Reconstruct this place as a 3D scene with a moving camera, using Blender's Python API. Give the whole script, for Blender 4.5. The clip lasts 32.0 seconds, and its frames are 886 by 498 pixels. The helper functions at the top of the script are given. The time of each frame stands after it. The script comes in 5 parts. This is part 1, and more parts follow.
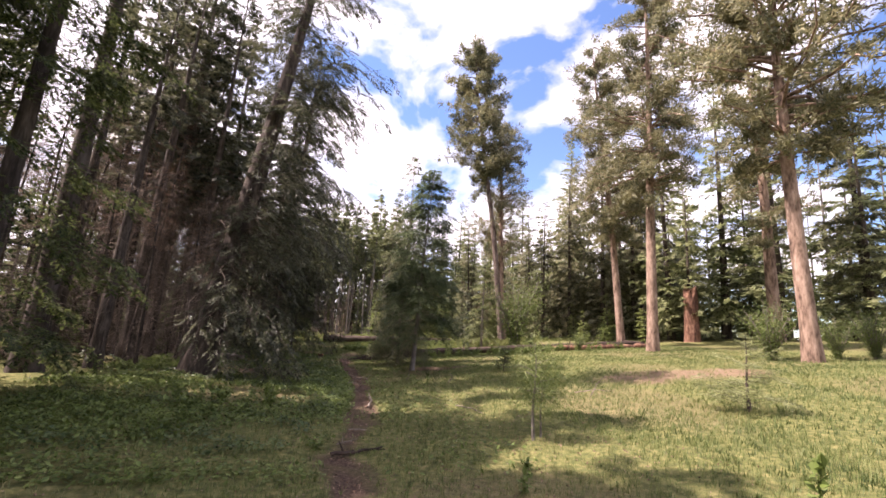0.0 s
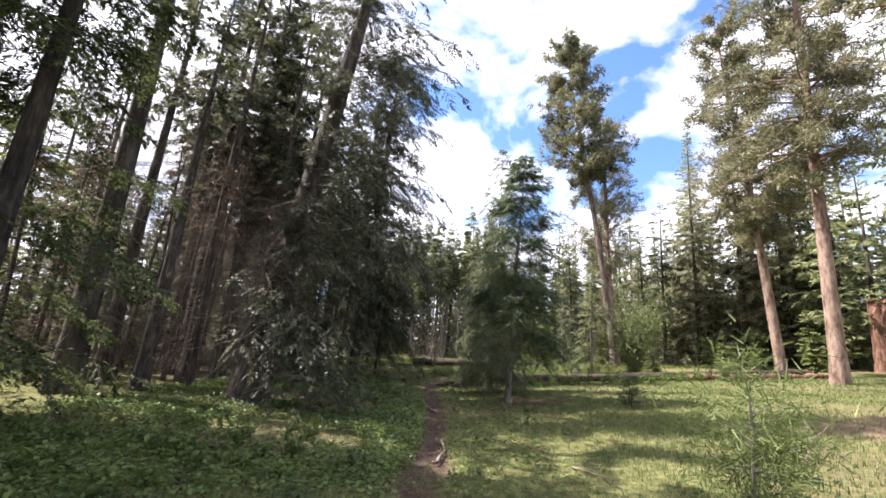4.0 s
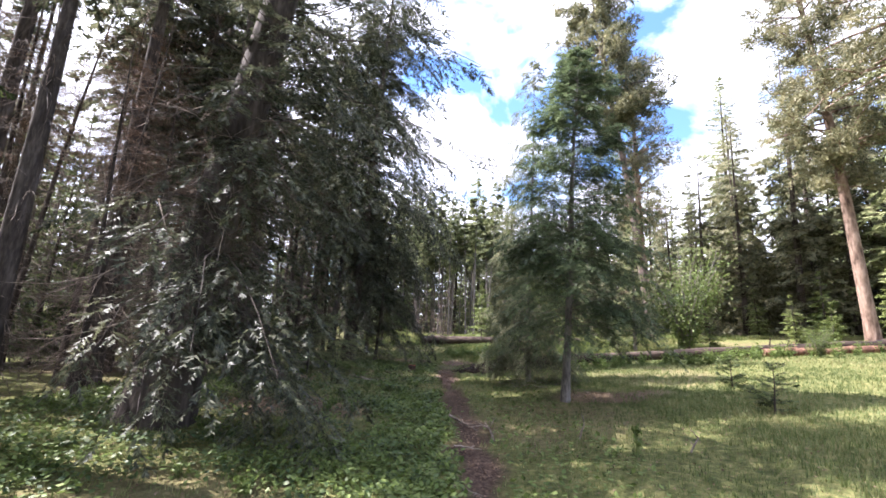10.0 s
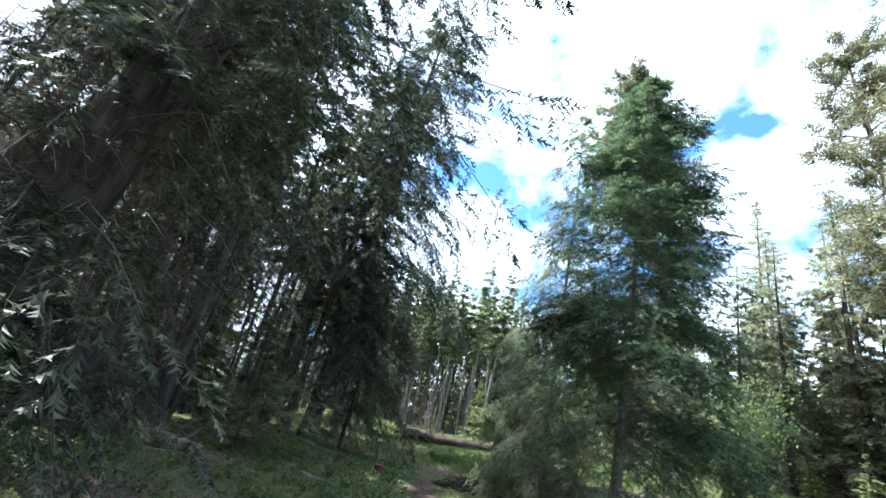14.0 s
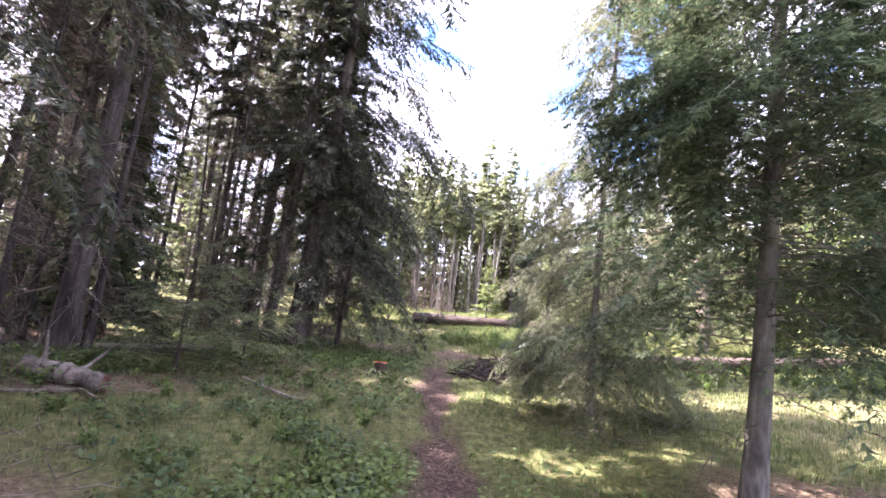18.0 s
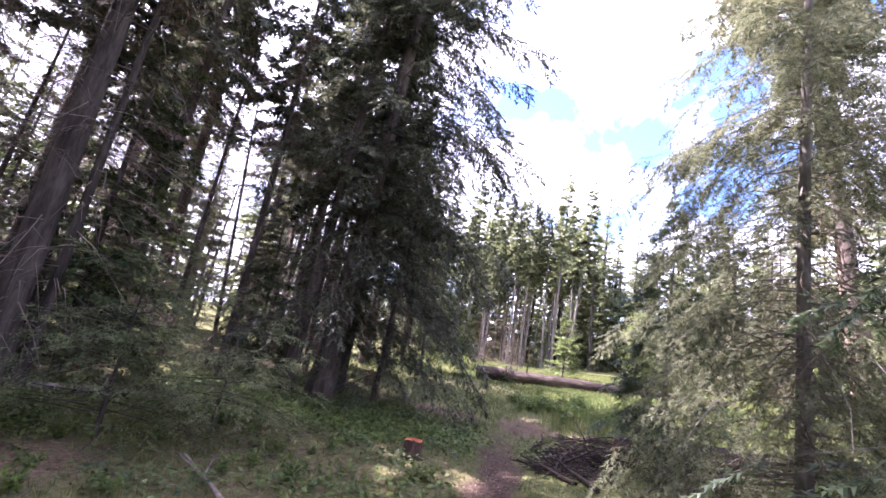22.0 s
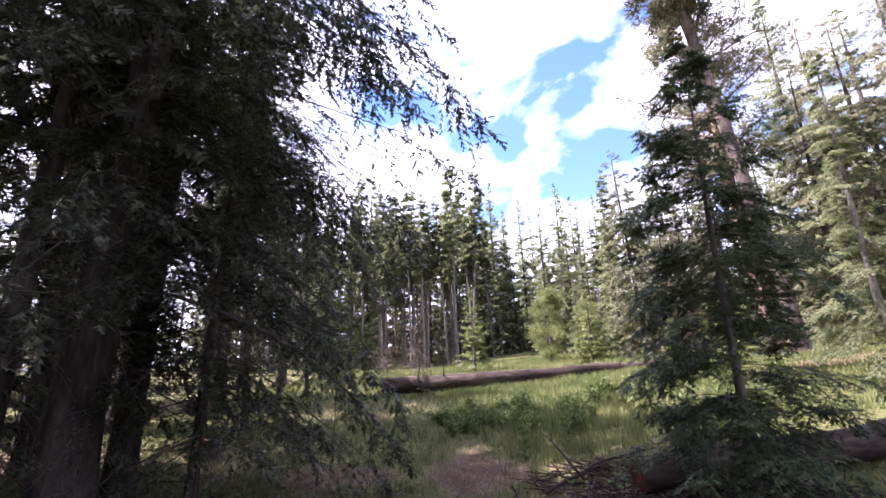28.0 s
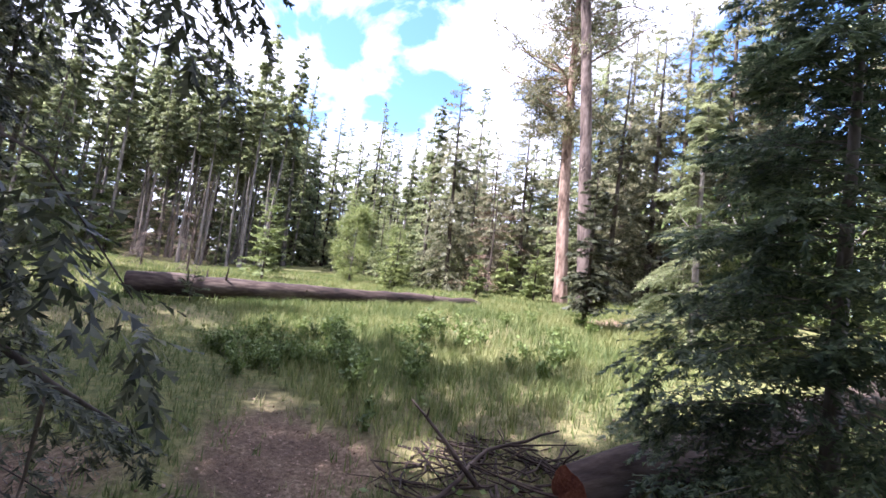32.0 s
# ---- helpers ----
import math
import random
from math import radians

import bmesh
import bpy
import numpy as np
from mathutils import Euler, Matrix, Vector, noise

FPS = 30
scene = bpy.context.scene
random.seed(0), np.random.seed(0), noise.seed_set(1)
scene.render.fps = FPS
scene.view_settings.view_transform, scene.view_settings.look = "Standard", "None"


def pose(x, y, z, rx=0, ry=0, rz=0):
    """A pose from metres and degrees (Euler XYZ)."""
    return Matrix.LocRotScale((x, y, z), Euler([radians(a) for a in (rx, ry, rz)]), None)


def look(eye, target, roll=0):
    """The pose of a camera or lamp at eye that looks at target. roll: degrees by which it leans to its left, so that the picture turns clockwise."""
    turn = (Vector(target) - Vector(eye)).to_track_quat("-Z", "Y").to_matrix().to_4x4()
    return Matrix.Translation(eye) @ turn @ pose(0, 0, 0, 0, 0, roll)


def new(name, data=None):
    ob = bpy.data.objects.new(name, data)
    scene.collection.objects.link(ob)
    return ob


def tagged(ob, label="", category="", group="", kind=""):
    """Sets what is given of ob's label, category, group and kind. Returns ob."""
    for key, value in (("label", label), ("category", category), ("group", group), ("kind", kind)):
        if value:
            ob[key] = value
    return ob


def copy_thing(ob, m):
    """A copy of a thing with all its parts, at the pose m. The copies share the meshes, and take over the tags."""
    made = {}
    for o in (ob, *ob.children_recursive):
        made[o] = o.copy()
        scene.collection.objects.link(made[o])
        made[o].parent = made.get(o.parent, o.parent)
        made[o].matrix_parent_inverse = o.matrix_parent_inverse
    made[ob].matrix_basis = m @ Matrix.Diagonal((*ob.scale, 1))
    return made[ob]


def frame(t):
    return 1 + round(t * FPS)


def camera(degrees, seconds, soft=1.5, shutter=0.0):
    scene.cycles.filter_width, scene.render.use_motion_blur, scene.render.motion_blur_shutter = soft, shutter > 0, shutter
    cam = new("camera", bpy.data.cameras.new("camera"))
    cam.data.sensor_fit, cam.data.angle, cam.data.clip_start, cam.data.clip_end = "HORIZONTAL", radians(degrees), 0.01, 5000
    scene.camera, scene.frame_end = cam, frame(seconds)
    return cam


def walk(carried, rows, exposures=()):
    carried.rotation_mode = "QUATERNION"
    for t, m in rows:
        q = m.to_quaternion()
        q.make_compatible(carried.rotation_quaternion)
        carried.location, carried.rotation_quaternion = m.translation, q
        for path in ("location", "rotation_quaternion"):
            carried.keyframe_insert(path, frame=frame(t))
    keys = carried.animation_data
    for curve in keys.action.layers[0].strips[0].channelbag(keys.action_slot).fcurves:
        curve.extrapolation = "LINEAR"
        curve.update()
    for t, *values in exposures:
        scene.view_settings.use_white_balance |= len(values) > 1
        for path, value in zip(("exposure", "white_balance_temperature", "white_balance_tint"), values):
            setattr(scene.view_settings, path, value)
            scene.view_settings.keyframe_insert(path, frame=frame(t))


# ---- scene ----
# ---------------------------------------------------------------- camera
PATH = [
    (0.0, pose(0.000, -0.000, 1.618, 100.78, -3.44, -13.60)),
    (0.5, pose(0.177, 0.356, 1.605, 98.91, -1.05, -11.55)),
    (1.0, pose(0.286, 0.748, 1.600, 97.05, 0.88, -10.92)),
    (1.5, pose(0.477, 1.084, 1.542, 85.53, 1.70, -10.32)),
    (2.0, pose(0.606, 1.359, 1.564, 90.88, -1.09, -6.71)),
    (2.5, pose(0.578, 1.717, 1.549, 101.64, -4.42, -4.84)),
    (3.0, pose(0.579, 2.082, 1.515, 102.14, -4.31, -3.24)),
    (3.5, pose(0.619, 2.459, 1.501, 103.11, -3.40, -0.91)),
    (5.5, pose(0.864, 4.694, 1.620, 100.04, -5.37, -1.94)),
    (6.0, pose(0.795, 4.964, 1.618, 93.48, -5.68, -1.50)),
    (6.5, pose(0.797, 5.202, 1.602, 95.69, -5.22, 0.99)),
    (7.0, pose(0.781, 5.445, 1.605, 97.87, -5.34, 5.34)),
    (7.5, pose(0.664, 5.736, 1.577, 95.42, -6.73, 8.65)),
    (8.0, pose(0.562, 6.075, 1.575, 91.63, -6.21, 10.94)),
    (8.5, pose(0.521, 6.435, 1.586, 94.67, -2.99, 13.46)),
    (9.0, pose(0.378, 6.740, 1.577, 97.20, -2.82, 9.19)),
    (9.5, pose(0.257, 6.994, 1.596, 98.20, -4.81, 2.69)),
    (10.0, pose(0.272, 7.329, 1.549, 99.97, -2.44, -0.42)),
    (10.5, pose(0.259, 7.654, 1.539, 100.83, -2.30, -1.91)),
    (11.0, pose(0.196, 8.016, 1.538, 102.01, -6.88, -5.97)),
    (11.5, pose(0.245, 8.384, 1.505, 100.54, -8.08, -5.26)),
    (12.0, pose(0.316, 8.802, 1.477, 101.68, -8.16, -2.09)),
    (12.5, pose(0.287, 9.172, 1.491, 100.94, -10.72, -1.55)),
    (13.0, pose(0.346, 9.588, 1.459, 100.20, -11.20, -0.20)),
    (13.5, pose(0.435, 9.903, 1.482, 107.33, -9.36, 2.20)),
    (14.0, pose(0.374, 10.232, 1.445, 111.92, -11.81, -1.75)),
    (14.5, pose(0.405, 10.534, 1.502, 113.91, -9.72, -1.62)),
    (15.0, pose(0.500, 10.957, 1.548, 97.32, -3.04, 3.15)),
    (15.5, pose(0.422, 11.445, 1.515, 98.48, -5.98, 1.19)),
    (17.5, pose(0.445, 12.977, 1.530, 95.56, -7.56, -0.77)),
    (18.0, pose(0.478, 13.275, 1.528, 96.93, -6.02, -0.24)),
    (18.5, pose(0.457, 13.657, 1.561, 96.91, -5.99, -1.51)),
    (19.0, pose(0.459, 13.930, 1.563, 95.34, -4.99, -3.36)),
    (19.5, pose(0.530, 14.267, 1.559, 91.40, -2.86, -1.95)),
    (20.0, pose(0.539, 14.568, 1.542, 91.27, -3.37, 0.02)),
    (20.5, pose(0.516, 14.942, 1.577, 93.28, -5.33, 1.20)),
    (21.0, pose(0.587, 15.266, 1.554, 95.29, -6.45, 4.51)),
    (21.5, pose(0.610, 15.591, 1.534, 97.48, -6.09, 10.20)),
    (22.0, pose(0.539, 15.946, 1.533, 102.16, -9.43, 8.87)),
    (22.5, pose(0.554, 16.279, 1.521, 99.95, -6.19, 6.86)),
    (23.0, pose(0.567, 16.598, 1.541, 100.48, -0.33, 5.80)),
    (23.5, pose(0.455, 16.879, 1.571, 103.16, -3.89, 3.53)),
    (24.0, pose(0.429, 17.229, 1.559, 98.50, -6.22, 1.45)),
    (24.5, pose(0.448, 17.577, 1.565, 99.09, -4.25, 1.10)),
    (25.0, pose(0.375, 17.944, 1.513, 101.85, -5.09, -0.09)),
    (25.5, pose(0.276, 18.341, 1.508, 103.30, -13.21, -8.18)),
    (27.5, pose(0.259, 19.704, 1.592, 103.22, -0.71, -0.02)),
    (28.0, pose(0.227, 20.039, 1.566, 103.73, 2.25, -3.78)),
    (28.5, pose(0.166, 20.436, 1.590, 101.75, 0.82, -7.91)),
    (29.0, pose(0.175, 20.802, 1.562, 100.16, 0.89, -9.04)),
    (29.5, pose(0.187, 21.146, 1.560, 98.58, 1.52, -8.44)),
    (30.0, pose(0.099, 21.556, 1.558, 96.75, 1.62, -10.17)),
    (30.5, pose(0.033, 21.867, 1.543, 96.22, -0.16, -12.08)),
    (31.0, pose(0.094, 22.208, 1.530, 97.25, -0.81, -14.48)),
    (31.5, pose(0.082, 22.585, 1.497, 96.15, -3.41, -22.36)),
    (32.0, pose(0.116, 22.938, 1.505, 94.57, -7.43, -31.43)),
]
cam = camera(91, 32.0, soft=1.6)
walk(cam, PATH, exposures=((0, 1.55, 6750, 30), (2, 1.85, 6650, 30), (3, 1.75, 6150, 18), (6, 1.65, 6250, 22), (7, 1.85, 6050, 22), (8, 1.70, 5950, 22), (9, 2.18, 6000, 24), (11, 2.18, 5700, 16), (13, 2.08, 5400, 10), (14, 2.08, 5200, 4), (15, 1.98, 5600, 20), (18, 3.25, 5850, 34), (20, 3.38, 5850, 40), (21, 3.20, 5700, 38), (24, 2.45, 5700, 38), (25, 2.50, 5700, 38), (28, 2.08, 5750, 38), (30, 1.95, 5800, 32), (32, 2.30, 5550, 28)))

# ---------------------------------------------------------------- world and sun
SUN_AZ, SUN_EL = radians(76), radians(55)      # to the left of +y, above the horizon
world = bpy.data.worlds.new("world")
scene.world = world
world.use_nodes = True
wn, wl = world.node_tree.nodes, world.node_tree.links
sky = wn.new("ShaderNodeTexSky")
sky.sky_type, sky.sun_disc = "NISHITA", False
sky.sun_elevation, sky.sun_rotation = SUN_EL, -SUN_AZ
sky.altitude, sky.air_density, sky.dust_density, sky.ozone_density = 300, 1.3, 0.3, 3.0
coord = wn.new("ShaderNodeTexCoord")
squash = wn.new("ShaderNodeMapping")
squash.inputs["Scale"].default_value = (1.0, 1.0, 1.5)
squash.inputs["Location"].default_value = (0.35, 0.1, 0.0)
puff = wn.new("ShaderNodeTexNoise")
puff.inputs["Scale"].default_value, puff.inputs["Detail"].default_value, puff.inputs["Roughness"].default_value = 3.6, 7.0, 0.52
puff.inputs["Distortion"].default_value = 0.35
ramp = wn.new("ShaderNodeValToRGB")
ramp.color_ramp.elements[0].position, ramp.color_ramp.elements[1].position = 0.385, 0.505
mix = wn.new("ShaderNodeMix")
mix.data_type = "RGBA"
mix.inputs["B"].default_value = (11.5, 11.6, 12.0, 1)
wl.new(coord.outputs["Generated"], squash.inputs["Vector"])
wl.new(squash.outputs["Vector"], puff.inputs["Vector"])
axes = wn.new("ShaderNodeSeparateXYZ")
tilt = wn.new("ShaderNodeMath")
tilt.operation, tilt.inputs[1].default_value = "MULTIPLY_ADD", -0.13
wl.new(coord.outputs["Generated"], axes.inputs["Vector"])
wl.new(axes.outputs["X"], tilt.inputs[0])
wl.new(puff.outputs["Fac"], tilt.inputs[2])
wl.new(tilt.outputs[0], ramp.inputs["Fac"])
wl.new(ramp.outputs["Color"], mix.inputs["Factor"])
deep = wn.new("ShaderNodeMix")
deep.data_type, deep.blend_type = "RGBA", "MULTIPLY"
deep.inputs["Factor"].default_value, deep.inputs["B"].default_value = 1.0, (1.25, 1.45, 1.7, 1)
wl.new(sky.outputs["Color"], deep.inputs["A"])
wl.new(deep.outputs["Result"], mix.inputs["A"])
wl.new(mix.outputs["Result"], wn["Background"].inputs["Color"])
wn["Background"].inputs["Strength"].default_value = 0.055
sun = new("sun", bpy.data.lights.new("sun", "SUN"))
sun.data.energy, sun.data.angle, sun.data.color = 5.0, radians(0.6), (1.0, 0.93, 0.83)
sun.matrix_world = look((-math.sin(SUN_AZ) * math.cos(SUN_EL) * 60, math.cos(SUN_AZ) * math.cos(SUN_EL) * 60, math.sin(SUN_EL) * 60), (0, 0, 0))


# ---------------------------------------------------------------- materials
def shader(name, stops, scale=3.0, fine=30.0, rough=0.85, bump=0.3, stretch=(1, 1, 1), island=0.0, thin=0.0, per_thing=0.0, gloss=0.3):
    """A two-scale noise colour between the stops, with relief; thin: how much light passes through leaves."""
    m = bpy.data.materials.new(name)
    m.use_nodes = True
    n, l = m.node_tree.nodes, m.node_tree.links
    b = n["Principled BSDF"]
    b.inputs["Roughness"].default_value, b.inputs["Specular IOR Level"].default_value = rough, gloss
    tc, mp = n.new("ShaderNodeTexCoord"), n.new("ShaderNodeMapping")
    mp.inputs["Scale"].default_value = stretch
    l.new(tc.outputs["Object"], mp.inputs["Vector"])
    big, small = n.new("ShaderNodeTexNoise"), n.new("ShaderNodeTexNoise")
    for t, s in ((big, scale), (small, fine)):
        t.inputs["Scale"].default_value, t.inputs["Detail"].default_value = s, 5
        l.new(mp.outputs["Vector"], t.inputs["Vector"])
    half = n.new("ShaderNodeMath")
    half.operation, half.inputs[1].default_value = "MULTIPLY_ADD", 0.55
    l.new(small.outputs["Fac"], half.inputs[0])
    l.new(big.outputs["Fac"], half.inputs[2])
    half2 = n.new("ShaderNodeMath")
    half2.operation, half2.inputs[1].default_value = "ADD", -0.27
    l.new(half.outputs[0], half2.inputs[0])
    value = half2.outputs[0]
    if island:
        geo, mul = n.new("ShaderNodeNewGeometry"), n.new("ShaderNodeMath")
        mul.operation, mul.inputs[1].default_value = "MULTIPLY_ADD", island
        l.new(geo.outputs["Random Per Island"], mul.inputs[0])
        l.new(value, mul.inputs[2])
        shift = n.new("ShaderNodeMath")
        shift.operation, shift.inputs[1].default_value = "ADD", -island / 2
        l.new(mul.outputs[0], shift.inputs[0])
        value = shift.outputs[0]
    if per_thing:
        info, mul = n.new("ShaderNodeObjectInfo"), n.new("ShaderNodeMath")
        mul.operation, mul.inputs[1].default_value = "MULTIPLY_ADD", per_thing
        l.new(info.outputs["Random"], mul.inputs[0])
        l.new(value, mul.inputs[2])
        shift = n.new("ShaderNodeMath")
        shift.operation, shift.inputs[1].default_value = "ADD", -per_thing / 2
        l.new(mul.outputs[0], shift.inputs[0])
        value = shift.outputs[0]
    r = n.new("ShaderNodeValToRGB")
    e = r.color_ramp.elements
    while len(e) < len(stops):
        e.new(0.5)
    for k, (p, c) in zip(e, stops):
        k.position, k.color = p, (*c, 1)
    l.new(value, r.inputs["Fac"])
    l.new(r.outputs["Color"], b.inputs["Base Color"])
    if bump:
        bp = n.new("ShaderNodeBump")
        bp.inputs["Strength"].default_value, bp.inputs["Distance"].default_value = bump, 0.03
        l.new(half.outputs[0], bp.inputs["Height"])
        l.new(bp.outputs["Normal"], b.inputs["Normal"])
    if thin:
        tr, ms = n.new("ShaderNodeBsdfTranslucent"), n.new("ShaderNodeMixShader")
        l.new(r.outputs["Color"], tr.inputs["Color"])
        ms.inputs["Fac"].default_value = thin
        l.new(b.outputs[0], ms.inputs[1])
        l.new(tr.outputs[0], ms.inputs[2])
        l.new(ms.outputs[0], n["Material Output"].inputs["Surface"])
    return m


FIR = shader("fir_needles", [(0.25, (0.024, 0.034, 0.014)), (0.5, (0.060, 0.084, 0.030)), (0.78, (0.145, 0.17, 0.062))], 1.6, 9, 0.5, 0, island=0.5, thin=0.38, per_thing=0.12, gloss=0.2)
FIR_BLUE = shader("blue_fir_needles", [(0.25, (0.034, 0.054, 0.028)), (0.5, (0.086, 0.120, 0.058)), (0.8, (0.19, 0.235, 0.115))], 1.6, 9, 0.45, 0, island=0.5, thin=0.5, gloss=0.35)
# fir needles with sunlight put into the colour, against the crowns' self-shadowing
FIR_LIT = shader("sunlit_tint_fir_needles", [(0.25, (0.085, 0.105, 0.046)), (0.5, (0.205, 0.235, 0.11)), (0.78, (0.35, 0.365, 0.185))], 1.0, 6, 0.55, 0, island=0.5, thin=0.58, per_thing=0.25, gloss=0.3)
FIR_DARK = shader("old_fir_needles", [(0.25, (0.026, 0.032, 0.019)), (0.5, (0.066, 0.074, 0.040)), (0.8, (0.17, 0.175, 0.105))], 1.2, 9, 0.46, 0, island=0.5, thin=0.42, per_thing=0.1, gloss=0.32)
SPRUCE_BROWN = shader("lichened_spruce_needles", [(0.25, (0.062, 0.072, 0.040)), (0.5, (0.142, 0.156, 0.084)), (0.8, (0.27, 0.27, 0.16))], 1.6, 9, 0.55, 0, island=0.5, thin=0.5, gloss=0.15)
# lighter copy of the brown spruce needles, sun and haze mixed into its colour
SPRUCE_LIT = shader("sunlit_tint_brown_needles", [(0.25, (0.070, 0.074, 0.040)), (0.5, (0.165, 0.168, 0.092)), (0.8, (0.29, 0.275, 0.165))], 1.0, 6, 0.55, 0, island=0.5, thin=0.58, per_thing=0.25, gloss=0.3)
FIR_YOUNG = shader("young_fir_needles", [(0.25, (0.085, 0.12, 0.035)), (0.55, (0.185, 0.225, 0.072)), (0.8, (0.30, 0.33, 0.12))], 2, 9, 0.55, 0, island=0.4, thin=0.38, per_thing=0.2)
PINE = shader("pine_needles", [(0.25, (0.075, 0.084, 0.042)), (0.5, (0.185, 0.186, 0.098)), (0.8, (0.33, 0.30, 0.165))], 0.9, 6, 0.5, 0, island=0.4, thin=0.4, per_thing=0.1, gloss=0.4)
DEAD = shader("dead_twigs", [(0.3, (0.055, 0.042, 0.033)), (0.5, (0.14, 0.108, 0.084)), (0.75, (0.27, 0.215, 0.17))], 2, 12, 0.9, 0, island=0.35, per_thing=0.2)
DEAD_RED = shader("dead_needles", [(0.3, (0.09, 0.055, 0.035)), (0.5, (0.18, 0.115, 0.075)), (0.75, (0.30, 0.21, 0.15))], 2, 12, 0.9, 0, island=0.4, per_thing=0.2)
BARK = shader("fir_bark", [(0.3, (0.026, 0.020, 0.016)), (0.5, (0.064, 0.050, 0.041)), (0.75, (0.14, 0.114, 0.095))], 5, 22, 0.95, 0.9, (1, 1, 0.22), per_thing=0.1)
BARK_GREY = shader("young_bark", [(0.3, (0.070, 0.060, 0.051)), (0.5, (0.15, 0.132, 0.113)), (0.75, (0.26, 0.236, 0.208))], 7, 30, 0.9, 0.6, (1, 1, 0.35))
BARK_PINE = shader("pine_bark", [(0.3, (0.070, 0.046, 0.034)), (0.46, (0.19, 0.128, 0.094)), (0.7, (0.36, 0.26, 0.20))], 4, 14, 0.95, 0.9, (1, 1, 0.3))
BARK_PINE_OLD = shader("grey_pine_bark", [(0.3, (0.040, 0.030, 0.026)), (0.46, (0.11, 0.082, 0.068)), (0.7, (0.21, 0.165, 0.14))], 4, 14, 0.95, 0.9, (1, 1, 0.3))
STUMP_BARK = shader("red_stump_bark", [(0.3, (0.016, 0.011, 0.009)), (0.5, (0.042, 0.026, 0.020)), (0.75, (0.10, 0.065, 0.05))], 6, 24, 0.95, 0.9, (1, 1, 0.3))
SNAG_WOOD = shader("red_rotten_wood", [(0.3, (0.050, 0.026, 0.018)), (0.5, (0.125, 0.062, 0.040)), (0.75, (0.25, 0.145, 0.095))], 4, 16, 0.95, 0.9, (1, 1, 0.25))
LOG_BARK = shader("weathered_log", [(0.3, (0.016, 0.011, 0.009)), (0.5, (0.046, 0.031, 0.024)), (0.75, (0.125, 0.095, 0.073))], 3, 16, 0.95, 0.9, (0.25, 1, 1))
CUT_RED = shader("red_sawn_wood", [(0.3, (0.20, 0.05, 0.02)), (0.5, (0.38, 0.115, 0.045)), (0.75, (0.50, 0.21, 0.09))], 6, 40, 0.8, 0.5)
CUT_DARK = shader("dark_red_sawn_wood", [(0.3, (0.09, 0.026, 0.016)), (0.5, (0.18, 0.056, 0.032)), (0.75, (0.27, 0.11, 0.062))], 6, 40, 0.85, 0.5)
CUT_GREY = shader("old_sawn_wood", [(0.3, (0.045, 0.022, 0.016)), (0.5, (0.13, 0.060, 0.040)), (0.75, (0.26, 0.14, 0.09))], 6, 40, 0.9, 0.6)
STICK = shader("bare_stick", [(0.3, (0.07, 0.055, 0.045)), (0.5, (0.18, 0.145, 0.115)), (0.75, (0.34, 0.29, 0.24))], 6, 30, 0.9, 0.5)
GRASS = shader("short_grass", [(0.22, (0.057, 0.088, 0.026)), (0.48, (0.128, 0.165, 0.050)), (0.66, (0.21, 0.232, 0.085)), (0.85, (0.32, 0.28, 0.14))], 0.5, 4, 0.6, 0, island=0.4, thin=0.3)
TALL_GRASS = shader("meadow_grass", [(0.25, (0.07, 0.105, 0.028)), (0.5, (0.15, 0.185, 0.052)), (0.75, (0.27, 0.27, 0.105))], 0.5, 4, 0.6, 0, island=0.4, thin=0.35)
HERB = shader("herb_leaves", [(0.25, (0.06, 0.09, 0.022)), (0.5, (0.125, 0.175, 0.042)), (0.8, (0.215, 0.27, 0.08))], 2, 10, 0.5, 0, island=0.4, thin=0.35, per_thing=0.25)
HERB_DARK = shader("shade_plant_leaves", [(0.25, (0.034, 0.062, 0.022)), (0.5, (0.075, 0.115, 0.038)), (0.8, (0.14, 0.18, 0.06))], 2, 10, 0.5, 0, island=0.5, thin=0.3)
ALDER = shader("alder_leaves", [(0.25, (0.055, 0.085, 0.022)), (0.5, (0.12, 0.165, 0.045)), (0.8, (0.21, 0.25, 0.085))], 2, 10, 0.5, 0, island=0.45, thin=0.38)


